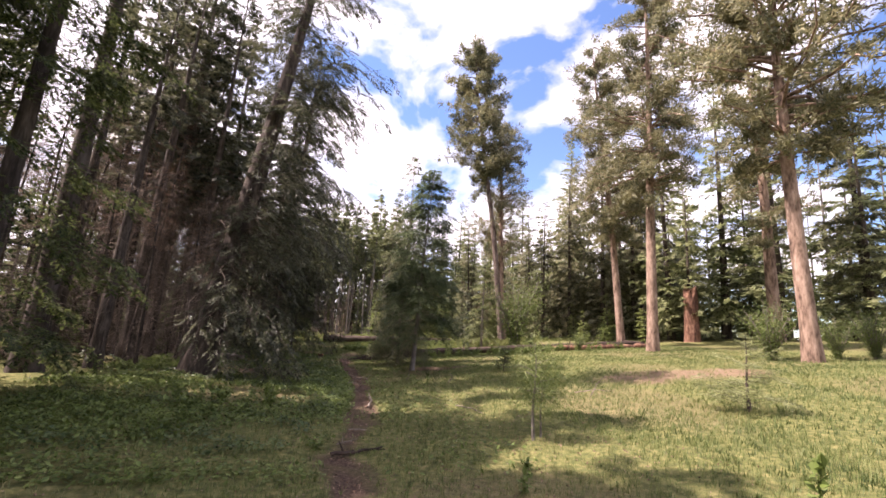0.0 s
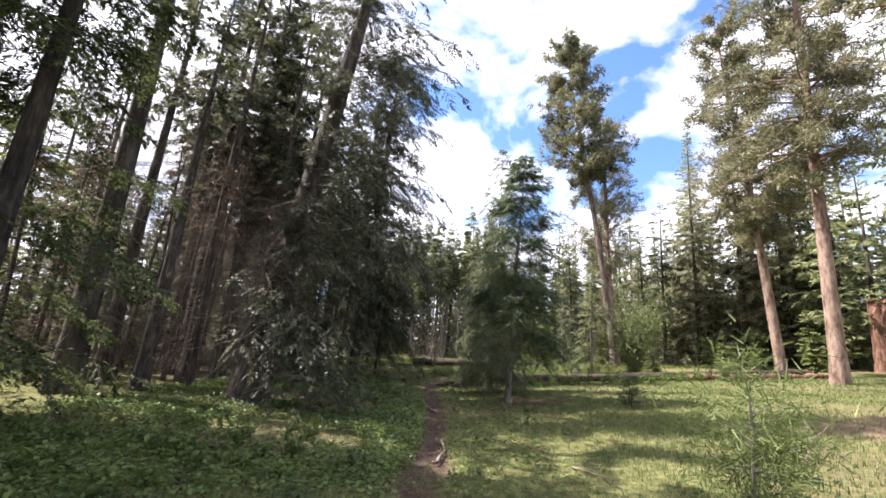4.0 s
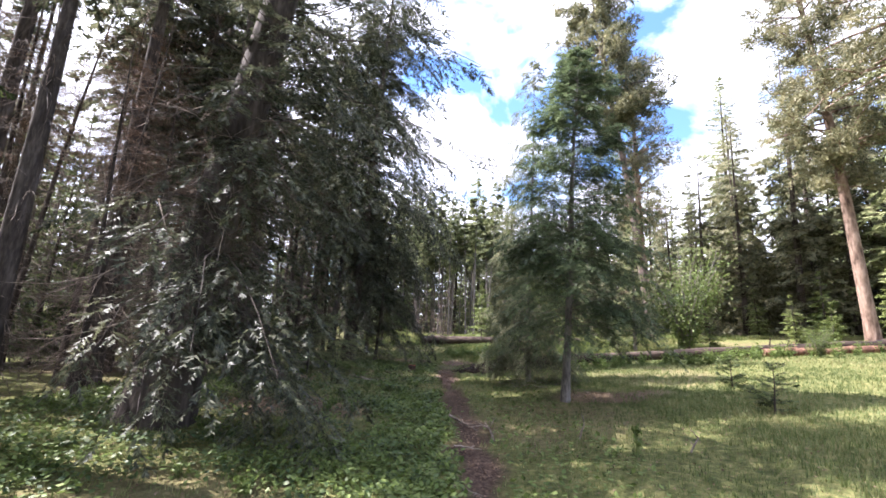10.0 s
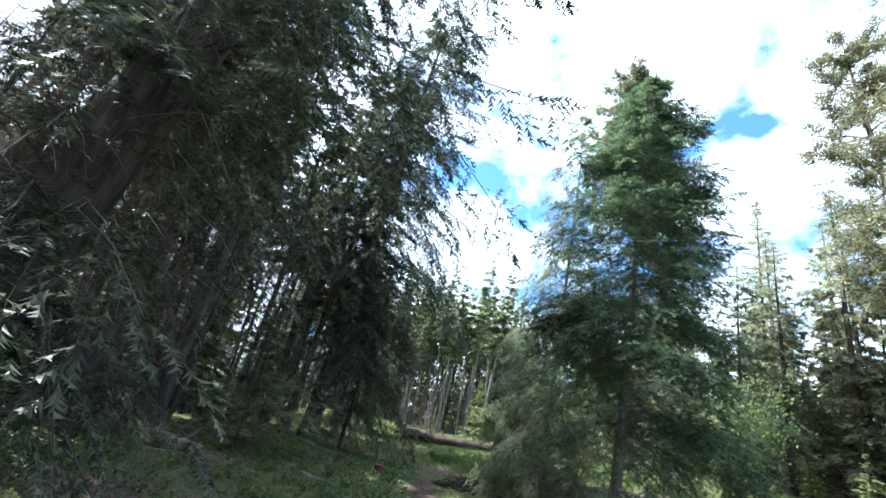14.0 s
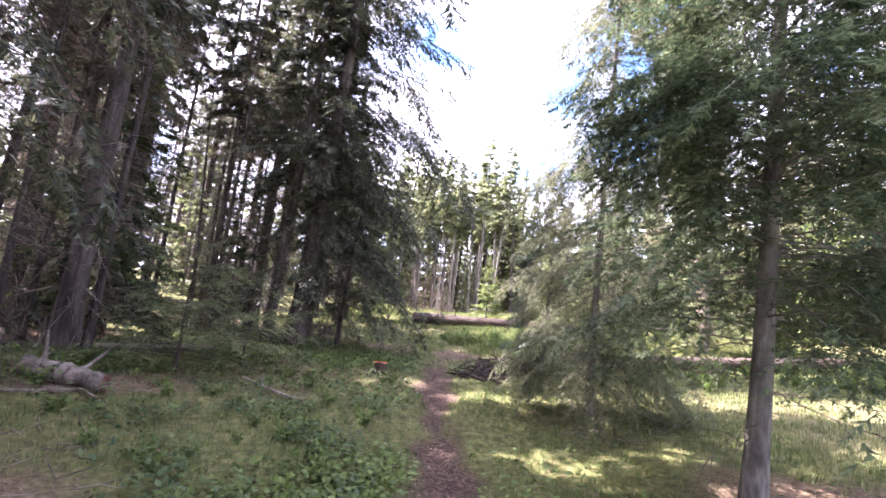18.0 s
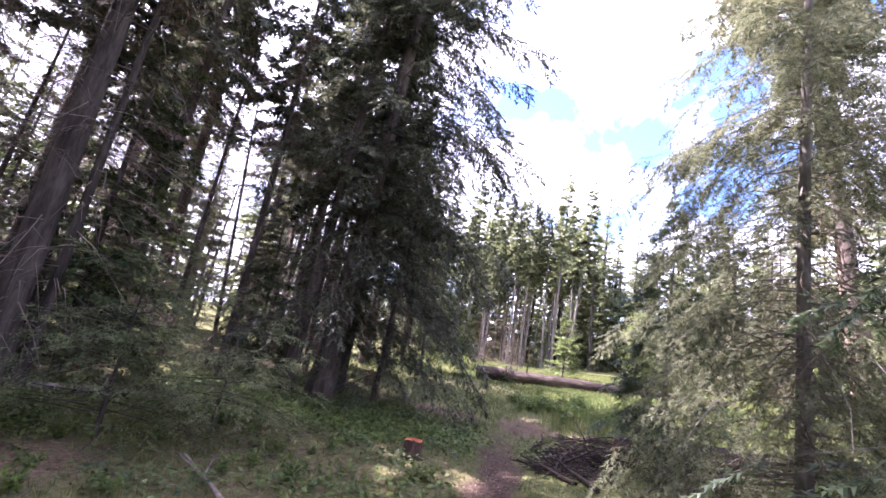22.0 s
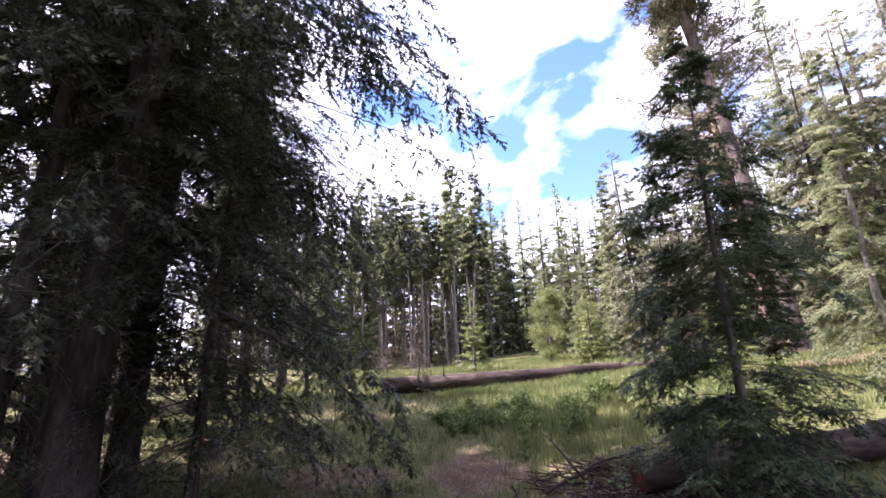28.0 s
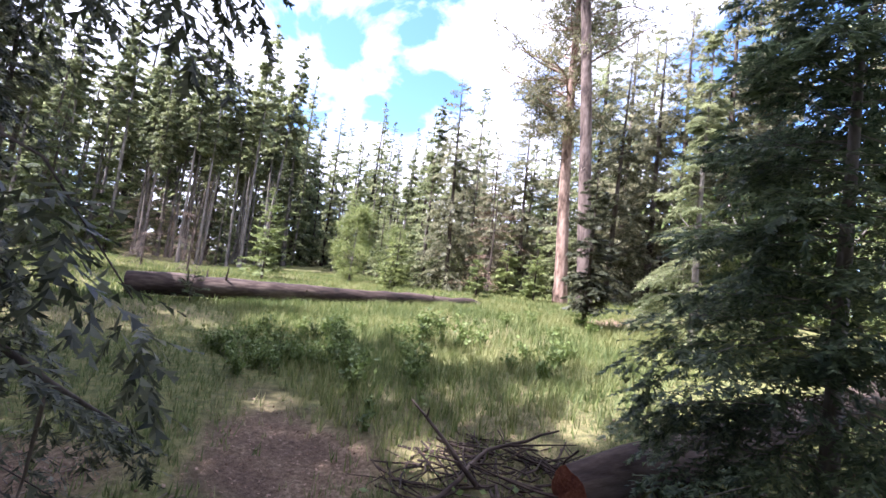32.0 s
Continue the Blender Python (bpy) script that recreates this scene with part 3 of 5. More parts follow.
def drooping_limb(tree, at, pts, seed, bark, leaves):
    """One long limb of a tree at (x, y) that arches down through the given places, with leafy twigs on its outer half."""
    rs = np.random.RandomState(seed)
    q = np.array(pts, float) - [at[0], at[1], float(height(*at))]
    s = np.linspace(0, len(q) - 1, 12)
    q = np.stack([np.interp(s, np.arange(len(q)), q[:, c]) for c in range(3)], 1)
    q[1:-1] = 0.25 * q[:-2] + 0.5 * q[1:-1] + 0.25 * q[2:]
    arm = part("limb", tube_mesh("limb", q[None], np.linspace(0.026, 0.006, 12)[None], 6, bark), tree)
    u = 0.35 + 0.65 * (np.arange(26)[None] + rs.rand(1, 26)) / 26
    place, way = along(q[None], u)
    side = unit(np.cross(way, [0, 0, 1.0])) * np.where(np.arange(26) % 2, 1.0, -1.0)[None, :, None]
    out = unit(way * 0.8 + side * (1.0 - 0.5 * u[..., None]) + rs.normal(0, 0.2, place.shape) + [0, 0, -0.45])
    length = rs.uniform(0.25, 0.5, 26) * (1.3 - 0.6 * u[0])
    tris, _ = sprays(rs, place[0], out[0], length, 8, 12, 0.055, 0.026, np.ones(26), None)
    part("foliage", tri_mesh("foliage", tris, leaves), arm)
    j = q[8]
    t = np.linspace(0, 1, 7)[:, None]
    hang = j + (np.array([-0.1, 0.35, -(j[2] - 0.12)])) * t + rs.normal(0, 0.012, (7, 3)) * t
    part("bare_twig", tube_mesh("bare_twig", hang[None], np.linspace(0.010, 0.003, 7)[None], 5, DEAD), arm)


def pine(name, label, seed, tall, girth, lean=(0, 0), wide=2.6, low=0.45, limbs=42, twigs=9, tuft=22, needle=0.24, width=0.035, power=0.5, wobble=0.25, leaves=None, dead=6, category="tree", bark=None):
    """A ponderosa pine: a tall bare trunk, crooked limbs, and tufts of long needles at their ends."""
    rs = np.random.RandomState(seed)
    root = new(name)
    tagged(root, label, category)
    line = trunk_line(rs, tall, lean, wobble, 20)
    s = np.linspace(0, 1, len(line))
    r = girth / 2 * ((1 - s) ** 0.7 * 0.96 + 0.04) * (1 + 0.25 * np.exp(-s * tall / 0.5))
    part("trunk", tube_mesh("trunk", line[None], r[None], 14, bark or (BARK_PINE if tall > 5 else BARK_GREY)), root)
    q = rs.rand(limbs)
    zs = tall * (low + (0.98 - low) * q)
    lengths = wide * ((1 - q) ** power * 0.75 + 0.25) * (0.45 + 0.55 * smooth(q, 0, 0.18)) * rs.uniform(0.5, 1.1, limbs)
    p = branch_set(rs, line, zs, lengths, rs.normal(0.15, 0.25, limbs) + 0.4 * q, rs.uniform(-0.2, 0.35, limbs))
    rb = (0.012 + 0.016 * lengths)[:, None] * np.linspace(1, 0.3, 6)[None]
    if tall > 5:
        for a, c2 in zip(p, rb):
            part("limb", tube_mesh("limb", a[None], c2[None], 5, bark or BARK_PINE), root)
    else:
        part("branchwork", tube_mesh("branchwork", p, rb * 0.3, 4, BARK_GREY), root, kind="stuff")
    u = 0.35 + 0.65 * (np.arange(twigs)[None] + rs.rand(limbs, twigs)) / twigs
    place, way = along(p, u)
    td = unit(way * 0.5 + rs.normal(0, 0.6, place.shape) + [0, 0, 0.3])
    place = place + td * (rs.uniform(0.1, 0.5, u.shape) * (lengths[:, None] * 0.35 + 0.15))[..., None]
    c = np.repeat(place.reshape(-1, 3), tuft, 0) + rs.normal(0, 0.13, (limbs * twigs * tuft, 3))
    nd = unit(np.repeat(td.reshape(-1, 3), tuft, 0) * 0.7 + rs.normal(0, 0.75, c.shape))
    sd = unit(np.cross(nd, rs.normal(0, 1, c.shape)))
    nl = needle * rs.uniform(0.6, 1.15, (len(c), 1))
    part("crown", tri_mesh("crown", np.stack([c - sd * width / 2, c + sd * width / 2, c + nd * nl], 1), leaves or PINE), root)
    if dead:
        dz = tall * rs.uniform(0.2, low + 0.1, dead)
        dl = rs.uniform(0.5, 1.3, dead)
        d = branch_set(rs, line, dz, dl, rs.normal(-0.1, 0.2, dead), rs.uniform(-0.3, 0.5, dead))
        for a, c2 in zip(d, (0.010 + 0.008 * dl)[:, None] * np.linspace(1, 0.3, 6)[None] * min(1, tall / 6)):
            part("dead_limb", tube_mesh("dead_limb", a[None] if tall > 5 else a[None] * [[[0.4, 0.4, 1]]], c2[None], 4, DEAD), root, "broken grey dead limb")
    return root


def leafy(name, label, seed, tall, wide, stems=7, leaves=1500, size=0.09, material=None, category="shrub", bark=None, group=""):
    """A broad-leaved shrub or herb: thin stems and folded oval leaves."""
    rs = np.random.RandomState(seed)
    root = new(name)
    tagged(root, label, category, group)
    az = rs.uniform(0, 6.28, stems)
    reach = wide * rs.uniform(0.15, 1.0, stems) ** 0.7
    k = np.linspace(0, 1, 6)
    top = tall * rs.uniform(0.6, 1.0, stems)
    p = np.stack([np.outer(np.cos(az) * reach, k ** 1.3), np.outer(np.sin(az) * reach, k ** 1.3), np.outer(top, k)], 2)
    p[:, :, :2] += rs.normal(0, 0.03 * wide, (stems, 6, 2))
    p[:, 0, 2] -= 0.04
    part("stemwork", tube_mesh("stemwork", p, np.outer(np.full(stems, 0.006 + 0.008 * tall), np.linspace(1, 0.25, 6)), 4, bark or BARK_GREY), root, kind="stuff")
    n = leaves
    i = rs.randint(0, stems, n)
    s = rs.uniform(0.06, 1.0, n)
    f = np.clip(s * 5, 0, 4.999)
    a = f.astype(int)
    c = p[i, a] + (p[i, a + 1] - p[i, a]) * (f - a)[:, None]
    c = c + rs.normal(0, 1, (n, 3)) * np.array([1, 1, 0.7]) * (0.16 * wide * (0.4 + s))[:, None]
    c[:, 2] = np.maximum(c[:, 2], 0.02)
    d = unit(rs.normal(0, 1, (n, 3)) + [0, 0, -0.15])
    w = unit(np.cross(d, [0, 0, 1.0] + rs.normal(0, 0.5, (n, 3))))
    up = np.cross(w, d)
    L = size * rs.uniform(0.6, 1.2, (n, 1))
    mid, tip = c + d * L * 0.5, c + d * L
    l1, l2 = mid + w * L * 0.3 + up * L * 0.08, mid - w * L * 0.3 + up * L * 0.08
    part("leaves", tri_mesh("leaves", np.concatenate([np.stack([c, l1, tip], 1), np.stack([c, tip, l2], 1)]), material or HERB), root)
    return root


def put(ob, x, y, rz=0.0, z=None, tilt=(0, 0), scale=1.0):
    """Stand a thing on the ground."""
    zz = float(height(x, y)) if z is None else z
    ob.matrix_basis = pose(x, y, zz, tilt[0], tilt[1], rz) @ Matrix.Diagonal((scale, scale, scale, 1))
    return ob


def again(ob, x, y, rz=0.0, tilt=(0, 0), scale=1.0, tall=None):
    """A copy that leans by tilt (degrees about x and y) after it has been turned."""
    m = Matrix.Translation((x, y, float(height(x, y)))) @ pose(0, 0, 0, tilt[0], tilt[1], 0) @ pose(0, 0, 0, 0, 0, rz) @ Matrix.Diagonal((scale, scale, tall or scale, 1))
    made = copy_thing(ob, Matrix.Identity(4))
    made.matrix_basis = m
    return made


# ---------------------------------------------------------------- trees beside the trail
put(conifer("fir_tree", "huge old dark fir leaning over the trail with drooping sprays", 11, 18, 0.80, (2.2, 1.1), fan=10, one_side=radians(8), clear=((1.6, 2.8), (4.1, 1.8)), wide=4.1, low=0.06, limbs=330, twigs=11, needles=12, needle=0.075, width=0.03,
            rise=0.12, droop=0.6, hang=0.35, power=0.42, leaves=FIR_DARK, dead=120, dead_long=2.1, dead_low=0.08, tip_rise=0.3, sides=14, twig=0.36, split=True, bias=1.45, at=(-3.65, 13.75)), -3.65, 13.75)
edge_fir = put(conifer("fir_tree", "dense dark fir at the forest edge with long drooping sprays", 12, 17, 0.42, (0.3, 0.2), fan=7, wide=2.6, low=0.05, limbs=160, twigs=13, needles=7, needle=0.09, width=0.06,
            rise=0.1, droop=0.4, hang=0.3, power=0.5, leaves=FIR, tip_rise=0.4, bias=1.0), -6.5, 9.8)
put(conifer("fir_tree", "slender young fir with a bare grey trunk foot beside the trail", 13, 8.1, 0.17, (0.35, -0.1), fan=8, wide=1.85, low=0.165, limbs=330, twigs=12, needles=13, needle=0.055, width=0.022,
            rise=0.12, droop=0.3, hang=0.25, power=0.55, twig=0.5, leaves=FIR_BLUE, bark=BARK_GREY, dead=26, dead_long=0.9, tip_rise=0.22, split=True, bias=0.82, at=(2.92, 16.7)), 2.92, 16.7)
put(conifer("spruce_tree", "weeping brownish-green spruce with skirts of drooping sprays", 14, 9.9, 0.125, (0.1, 0.0), fan=8, wide=1.6, low=0.04, limbs=250, twigs=13, needles=13, needle=0.048, width=0.014,
            rise=0.02, droop=0.62, hang=0.65, power=0.6, leaves=SPRUCE_BROWN, bark=BARK_GREY, dead=60, dead_long=1.2, tip_rise=0.5, split=True, bias=1.2, at=(2.8, 19.9)), 2.8, 19.9)
put(conifer("fir_tree", "young green fir with layered sprays over a fallen log", 15, 4.6, 0.10, (0.1, 0.0), fan=7, wide=1.08, low=0.15, limbs=150, twigs=13, needles=10, needle=0.045, width=0.024,
            rise=0.12, droop=0.3, hang=0.22, power=0.75, leaves=FIR_BLUE, bark=BARK_GREY, dead=10, dead_long=0.6, tip_rise=0.3, split=True, bias=1.1, at=(3.0, 23.8)), 3.0, 23.8)
put(conifer("fir_tree", "tall fir at the meadow edge with layered green sprays", 16, 7.5, 0.16, (0.2, 0.2), fan=8, wide=1.25, low=0.09, limbs=150, twigs=14, needles=9, needle=0.05, width=0.026,
            rise=0.12, droop=0.34, hang=0.25, power=0.85, leaves=FIR_LIT, bark=BARK_GREY, dead=12, dead_long=0.8, tip_rise=0.3, split=True, bias=1.1, at=(9.4, 28.0)), 9.4, 28.0)

# the clump of old firs past the stump
old_clump_fir = put(conifer("fir_tree", "old dark fir in a clump, branches hanging over the trail", 21, 19, 0.50, (0.9, 0.3), fan=8, one_side=radians(-15), clear=((-0.6, 2.0),), wide=4.3, low=0.075, limbs=270, twigs=18, needles=9, needle=0.07, width=0.048,
            rise=0.1, droop=0.65, hang=0.4, power=0.36, leaves=FIR_DARK, dead=70, dead_long=1.2, tip_rise=0.3, sides=12, twig=0.34, split=True, bias=1.05, at=(-3.3, 25.0)), -3.3, 25.0)
drooping_limb(old_clump_fir, (-3.3, 25.0), [(-3.2, 25.0, 2.5), (-2.4, 24.9, 2.35), (-1.5, 24.8, 2.0), (-0.75, 24.8, 1.55), (-0.31, 24.97, 1.05), (-0.08, 25.5, 0.7), (0.09, 26.05, 0.38)], 221, BARK, FIR_DARK)
drooping_limb(old_clump_fir, (-3.3, 25.0), [(-3.2, 25.0, 3.4), (-2.3, 25.2, 3.2), (-1.5, 25.4, 2.7), (-0.9, 25.6, 2.0), (-0.6, 25.8, 1.4), (-0.5, 26.0, 0.95)], 222, BARK, FIR_DARK)
put(conifer("fir_tree", "dark fir in a clump with many dead lower limbs", 22, 17, 0.32, (0.8, 0.3), wide=2.0, low=0.15, limbs=180, twigs=16, needles=12, needle=0.15, width=0.065,
            rise=0.1, droop=0.45, hang=0.4, power=0.5, leaves=FIR_DARK, dead=80, dead_long=1.1, tip_rise=0.3, twig=0.34, bias=0.85, at=(-3.4, 26.1)), -3.4, 26.1)
put(conifer("fir_tree", "thin dark fir in a clump with bare lower trunk", 23, 16, 0.27, (0.7, 0.2), wide=1.9, low=0.17, limbs=180, twigs=16, needles=12, needle=0.15, width=0.065,
            rise=0.1, droop=0.45, hang=0.4, power=0.5, leaves=FIR_DARK, dead=90, dead_long=1.1, tip_rise=0.3, twig=0.34, bias=0.85, at=(-3.96, 24.8)), -3.96, 24.8)

put(conifer("fir_tree", "dark young fir with drooping skirts in the clump's shade", 24, 6.6, 0.13, (0.4, -0.2), fan=8, wide=2.3, low=0.11, limbs=120, twigs=14, needles=9, needle=0.05, width=0.024,
            rise=0.1, droop=0.55, hang=0.45, power=0.5, leaves=FIR_DARK, dead=30, dead_long=1.0, tip_rise=0.4, at=(-2.3, 25.6)), -2.3, 25.6)

# saplings on the forest floor
# the first two carry the lightened needles, coloured as if lit
put(conifer("fir_sapling", "flat-branched shade sapling with thin grey-green sprays", 31, 1.65, 0.035, (0.05, 0), fan=8, wide=1.35, low=0.18, limbs=46, twigs=9, needles=9, needle=0.034, width=0.016, rise=0.1, droop=0.18, hang=0.12, power=0.5, leaves=FIR_LIT, category="sapling", tip_rise=0.5), -2.85, 21.0)
put(conifer("fir_sapling", "shade sapling with drooping dull green sprays", 32, 2.0, 0.045, (0.05, 0), fan=8, wide=1.35, low=0.1, limbs=60, twigs=9, needles=9, needle=0.034, width=0.016, rise=0.1, droop=0.25, hang=0.15, power=0.6, leaves=FIR_LIT, category="sapling", tip_rise=0.5), -3.4, 20.0)
put(conifer("fir_sapling", "low bushy blue-green fir sapling in the clearing", 33, 1.4, 0.06, wide=0.9, low=0.04, limbs=46, twigs=12, needles=12, needle=0.07, width=0.022, rise=0.25, droop=0.15, hang=0.1, power=0.6, leaves=FIR_LIT, category="sapling"), 7.6, 6.9)
put(conifer("fir_sapling", "small dark fir sapling standing in short grass", 34, 0.85, 0.03, wide=0.42, low=0.08, limbs=30, twigs=12, needles=12, needle=0.045, width=0.028, rise=0.3, droop=0.1, hang=0.1, power=0.6, category="sapling"), 5.85, 14.8)
put(conifer("fir_sapling", "knee-high fir sapling in short grass", 35, 0.7, 0.03, wide=0.40, low=0.08, limbs=26, twigs=12, needles=12, needle=0.045, width=0.028, rise=0.3, droop=0.1, hang=0.1, power=0.6, category="sapling"), 7.0, 17.6)
put(pine("pine_sapling", "spindly pine sapling with long pale green needles", 36, 1.42, 0.045, wide=0.42, low=0.36, limbs=24, twigs=4, tuft=14, needle=0.15, width=0.011, wobble=0.05, leaves=FIR_YOUNG, dead=3, category="sapling"), 3.0, 6.33)
put(pine("pine_sapling", "thin pine sapling with a few needle tufts", 37, 0.95, 0.03, wide=0.26, low=0.4, limbs=14, twigs=5, tuft=16, needle=0.12, width=0.012, wobble=0.05, leaves=FIR_YOUNG, dead=2, category="sapling"), 3.2, 6.5)

# pines of the clearing
put(pine("pine_tree", "tall ponderosa pine with a sunlit orange trunk", 41, 23, 0.57, (0.2, 0), wide=3.6, low=0.34, limbs=130, twigs=13, tuft=26, needle=0.26, width=0.06), 16.2, 20.1)
put(pine("pine_tree", "slender ponderosa pine leaning beside its twin", 42, 21, 0.5, (-2.0, 0), wide=3.2, low=0.32, limbs=110, twigs=12, tuft=26, needle=0.26, width=0.06), 18.2, 25.5)
put(pine("pine_tree", "massive ponderosa pine with broad plated orange bark", 43, 23, 0.60, (-0.3, 0.3), wide=4.8, low=0.34, limbs=170, twigs=13, tuft=26, needle=0.32, width=0.075), 17.0, 12.7)
put(pine("pine_tree", "tall thin-crowned ponderosa pine standing free", 44, 26.5, 0.54, (-3.2, 0.9), bark=BARK_PINE_OLD, wide=3.8, low=0.5, limbs=110, twigs=12, tuft=24, needle=0.36, width=0.085, wobble=0.5), 13.2, 34.1)
put(pine("pine_tree", "ponderosa pine with a bare reddish trunk at the meadow edge", 45, 20, 0.56, (-0.8, 0.5), wide=3.4, low=0.34, limbs=120, twigs=11, tuft=24, needle=0.24, width=0.05, dead=12), 14.1, 36.2)
put(pine("pine_tree", "large ponderosa pine at the far side of the clearing", 47, 20, 0.8, (-2, -1), wide=3.2, low=0.3, limbs=60, twigs=9, tuft=22, needle=0.32, width=0.08), 27.5, 22.6)

put(conifer("spruce_tree", "blue-green pointed spruce standing behind the clearing", 51, 24, 0.5, (0.1, 0), wide=3.4, low=0.03, limbs=330, twigs=14, needles=10, needle=0.3, width=0.12, rise=0.15, droop=0.3, hang=0.2, power=0.75, leaves=FIR_LIT, bias=1.15), 25.3, 44.5)
alder = put(leafy("alder_shrub", "yellow-green broad-leaved shrub in the sunny clearing", 61, 5.0, 2.2, stems=22, leaves=5600, size=0.14, material=ALDER), 11.6, 27.6)

for x, y, s, rz in ((16.4, 13.8, 0.5, 40), (18.6, 13.0, 0.35, 160), (19.6, 12.4, 0.4, 220), (13.4, 22.6, 0.24, 300)):
    again(alder, x, y, rz, (0, 0), s)

# young trees along the meadow
put(conifer("fir_tree", "bright young fir in the sunny meadow", 52, 5.3, 0.13, wide=1.7, low=0.03, limbs=90, twigs=12, needles=12, needle=0.16, width=0.06, rise=0.25, droop=0.2, hang=0.1, power=0.8, leaves=FIR_YOUNG), 4.2, 49.0)
put(conifer("fir_sapling", "tiny fir sapling growing against the log", 53, 1.1, 0.03, wide=0.4, low=0.05, limbs=26, twigs=10, needles=10, needle=0.06, width=0.018, rise=0.3, droop=0.1, hang=0.1, leaves=FIR, category="sapling"), 0.5, 35.1)
put(conifer("fir_tree", "narrow dark fir with a short bare trunk foot", 54, 4.6, 0.14, wide=0.85, low=0.12, limbs=110, twigs=14, needles=12, needle=0.12, width=0.055, rise=0.15, droop=0.3, hang=0.2, power=0.6, leaves=FIR_DARK, bias=1.1), 9.6, 31.0)
put(pine("pine_shrub", "rounded young pine with pale green needles", 55, 4.8, 0.14, wide=1.8, low=0.08, limbs=60, twigs=8, tuft=24, needle=0.26, width=0.035, leaves=FIR_YOUNG, dead=0, wobble=0.1), 9.6, 50.0)
put(pine("pine_shrub", "low young pine at the meadow edge", 56, 3.4, 0.1, wide=1.5, low=0.06, limbs=50, twigs=8, tuft=22, needle=0.15, width=0.02, leaves=FIR_YOUNG, dead=0, wobble=0.1), 11.6, 48.0)
put(conifer("dead_pine", "half-dead pine with rusty drooping needles", 57, 6.5, 0.16, wide=2.0, low=0.1, limbs=90, twigs=12, needles=10, needle=0.10, width=0.02, rise=0.1, droop=0.35, hang=0.3, power=0.35, leaves=DEAD_RED, dead=30, category="dead tree"), 14.6, 42.0)
put(conifer("dead_shrub", "tangle of bare reddish dead branches", 58, 5.2, 0.1, wide=2.0, low=0.1, limbs=70, twigs=10, needles=5, needle=0.12, width=0.014, rise=0.5, droop=0.5, hang=0.3, power=0.3, leaves=DEAD_RED, dead=60, dead_long=1.4, category="dead shrub"), 0.6, 50.0)
put(conifer("dead_shrub", "bare brown dead fir top in shade", 59, 5.4, 0.1, wide=1.9, low=0.1, limbs=60, twigs=10, needles=5, needle=0.12, width=0.014, rise=0.4, droop=0.5, hang=0.3, power=0.4, leaves=DEAD_RED, dead=70, dead_long=1.4, category="dead shrub"), -1.6, 52.0)


# ---------------------------------------------------------------- the forest
def lean_in(x, amount):
    """Trees at the clearing's edges lean towards the light: a tilt about y."""
    return -0.35 * amount * max(-1.0, min(1.0, x / 8.0))


rs = np.random.RandomState(77)
old_fir = put(conifer("fir_tree", "old forest fir with a bare trunk and many dead limbs", 71, 18, 0.40, wide=2.0, low=0.36, limbs=100, twigs=12, needles=9, needle=0.22, width=0.1, rise=0.1, droop=0.4, hang=0.35, power=0.5, leaves=FIR_DARK, dead=120, dead_long=1.9, dead_low=0.06, twig=0.36, group="forest firs", bias=1.0), -7.73, 18.02, tilt=(1, 2))
bare_fir = put(conifer("fir_tree", "stout old fir with a long bare trunk and dead limbs", 75, 18, 0.56, wide=1.5, low=0.58, limbs=44, twigs=12, needles=9, needle=0.2, width=0.09, rise=0.1, droop=0.4, hang=0.35, power=0.5, leaves=FIR_DARK, dead=130, dead_long=1.8, dead_low=0.05, twig=0.36, group="forest firs", bias=1.0, sides=14), -6.97, 12.54, tilt=(0, 1))
thin_fir = put(conifer("fir_tree", "thin shaded forest fir with dead lower limbs", 72, 14, 0.19, wide=1.3, low=0.35, limbs=100, twigs=12, needles=9, needle=0.18, width=0.08, rise=0.1, droop=0.4, hang=0.3, power=0.6, leaves=FIR_DARK, dead=70, dead_long=1.3, twig=0.36, group="forest firs", bias=1.0), -6.65, 18.58, tilt=(1, 2))
low_fir = put(conifer("fir_tree", "dense understorey fir with sprays to the ground", 73, 7, 0.14, wide=1.6, low=0.06, limbs=150, twigs=13, needles=12, needle=0.15, width=0.06, rise=0.1, droop=0.35, hang=0.25, power=0.7, leaves=FIR, dead=20, group="forest firs", bias=1.1), -6.09, 21.75)
dead_fir = put(conifer("dead_fir", "dead fir pole bristling with bare brown limbs", 74, 10, 0.14, wide=0.9, low=0.5, limbs=80, twigs=10, needles=5, needle=0.1, width=0.02, leaves=DEAD_RED, dead=95, dead_long=1.5, category="dead tree", group="forest firs"), -5.23, 20.57, tilt=(0, 2))
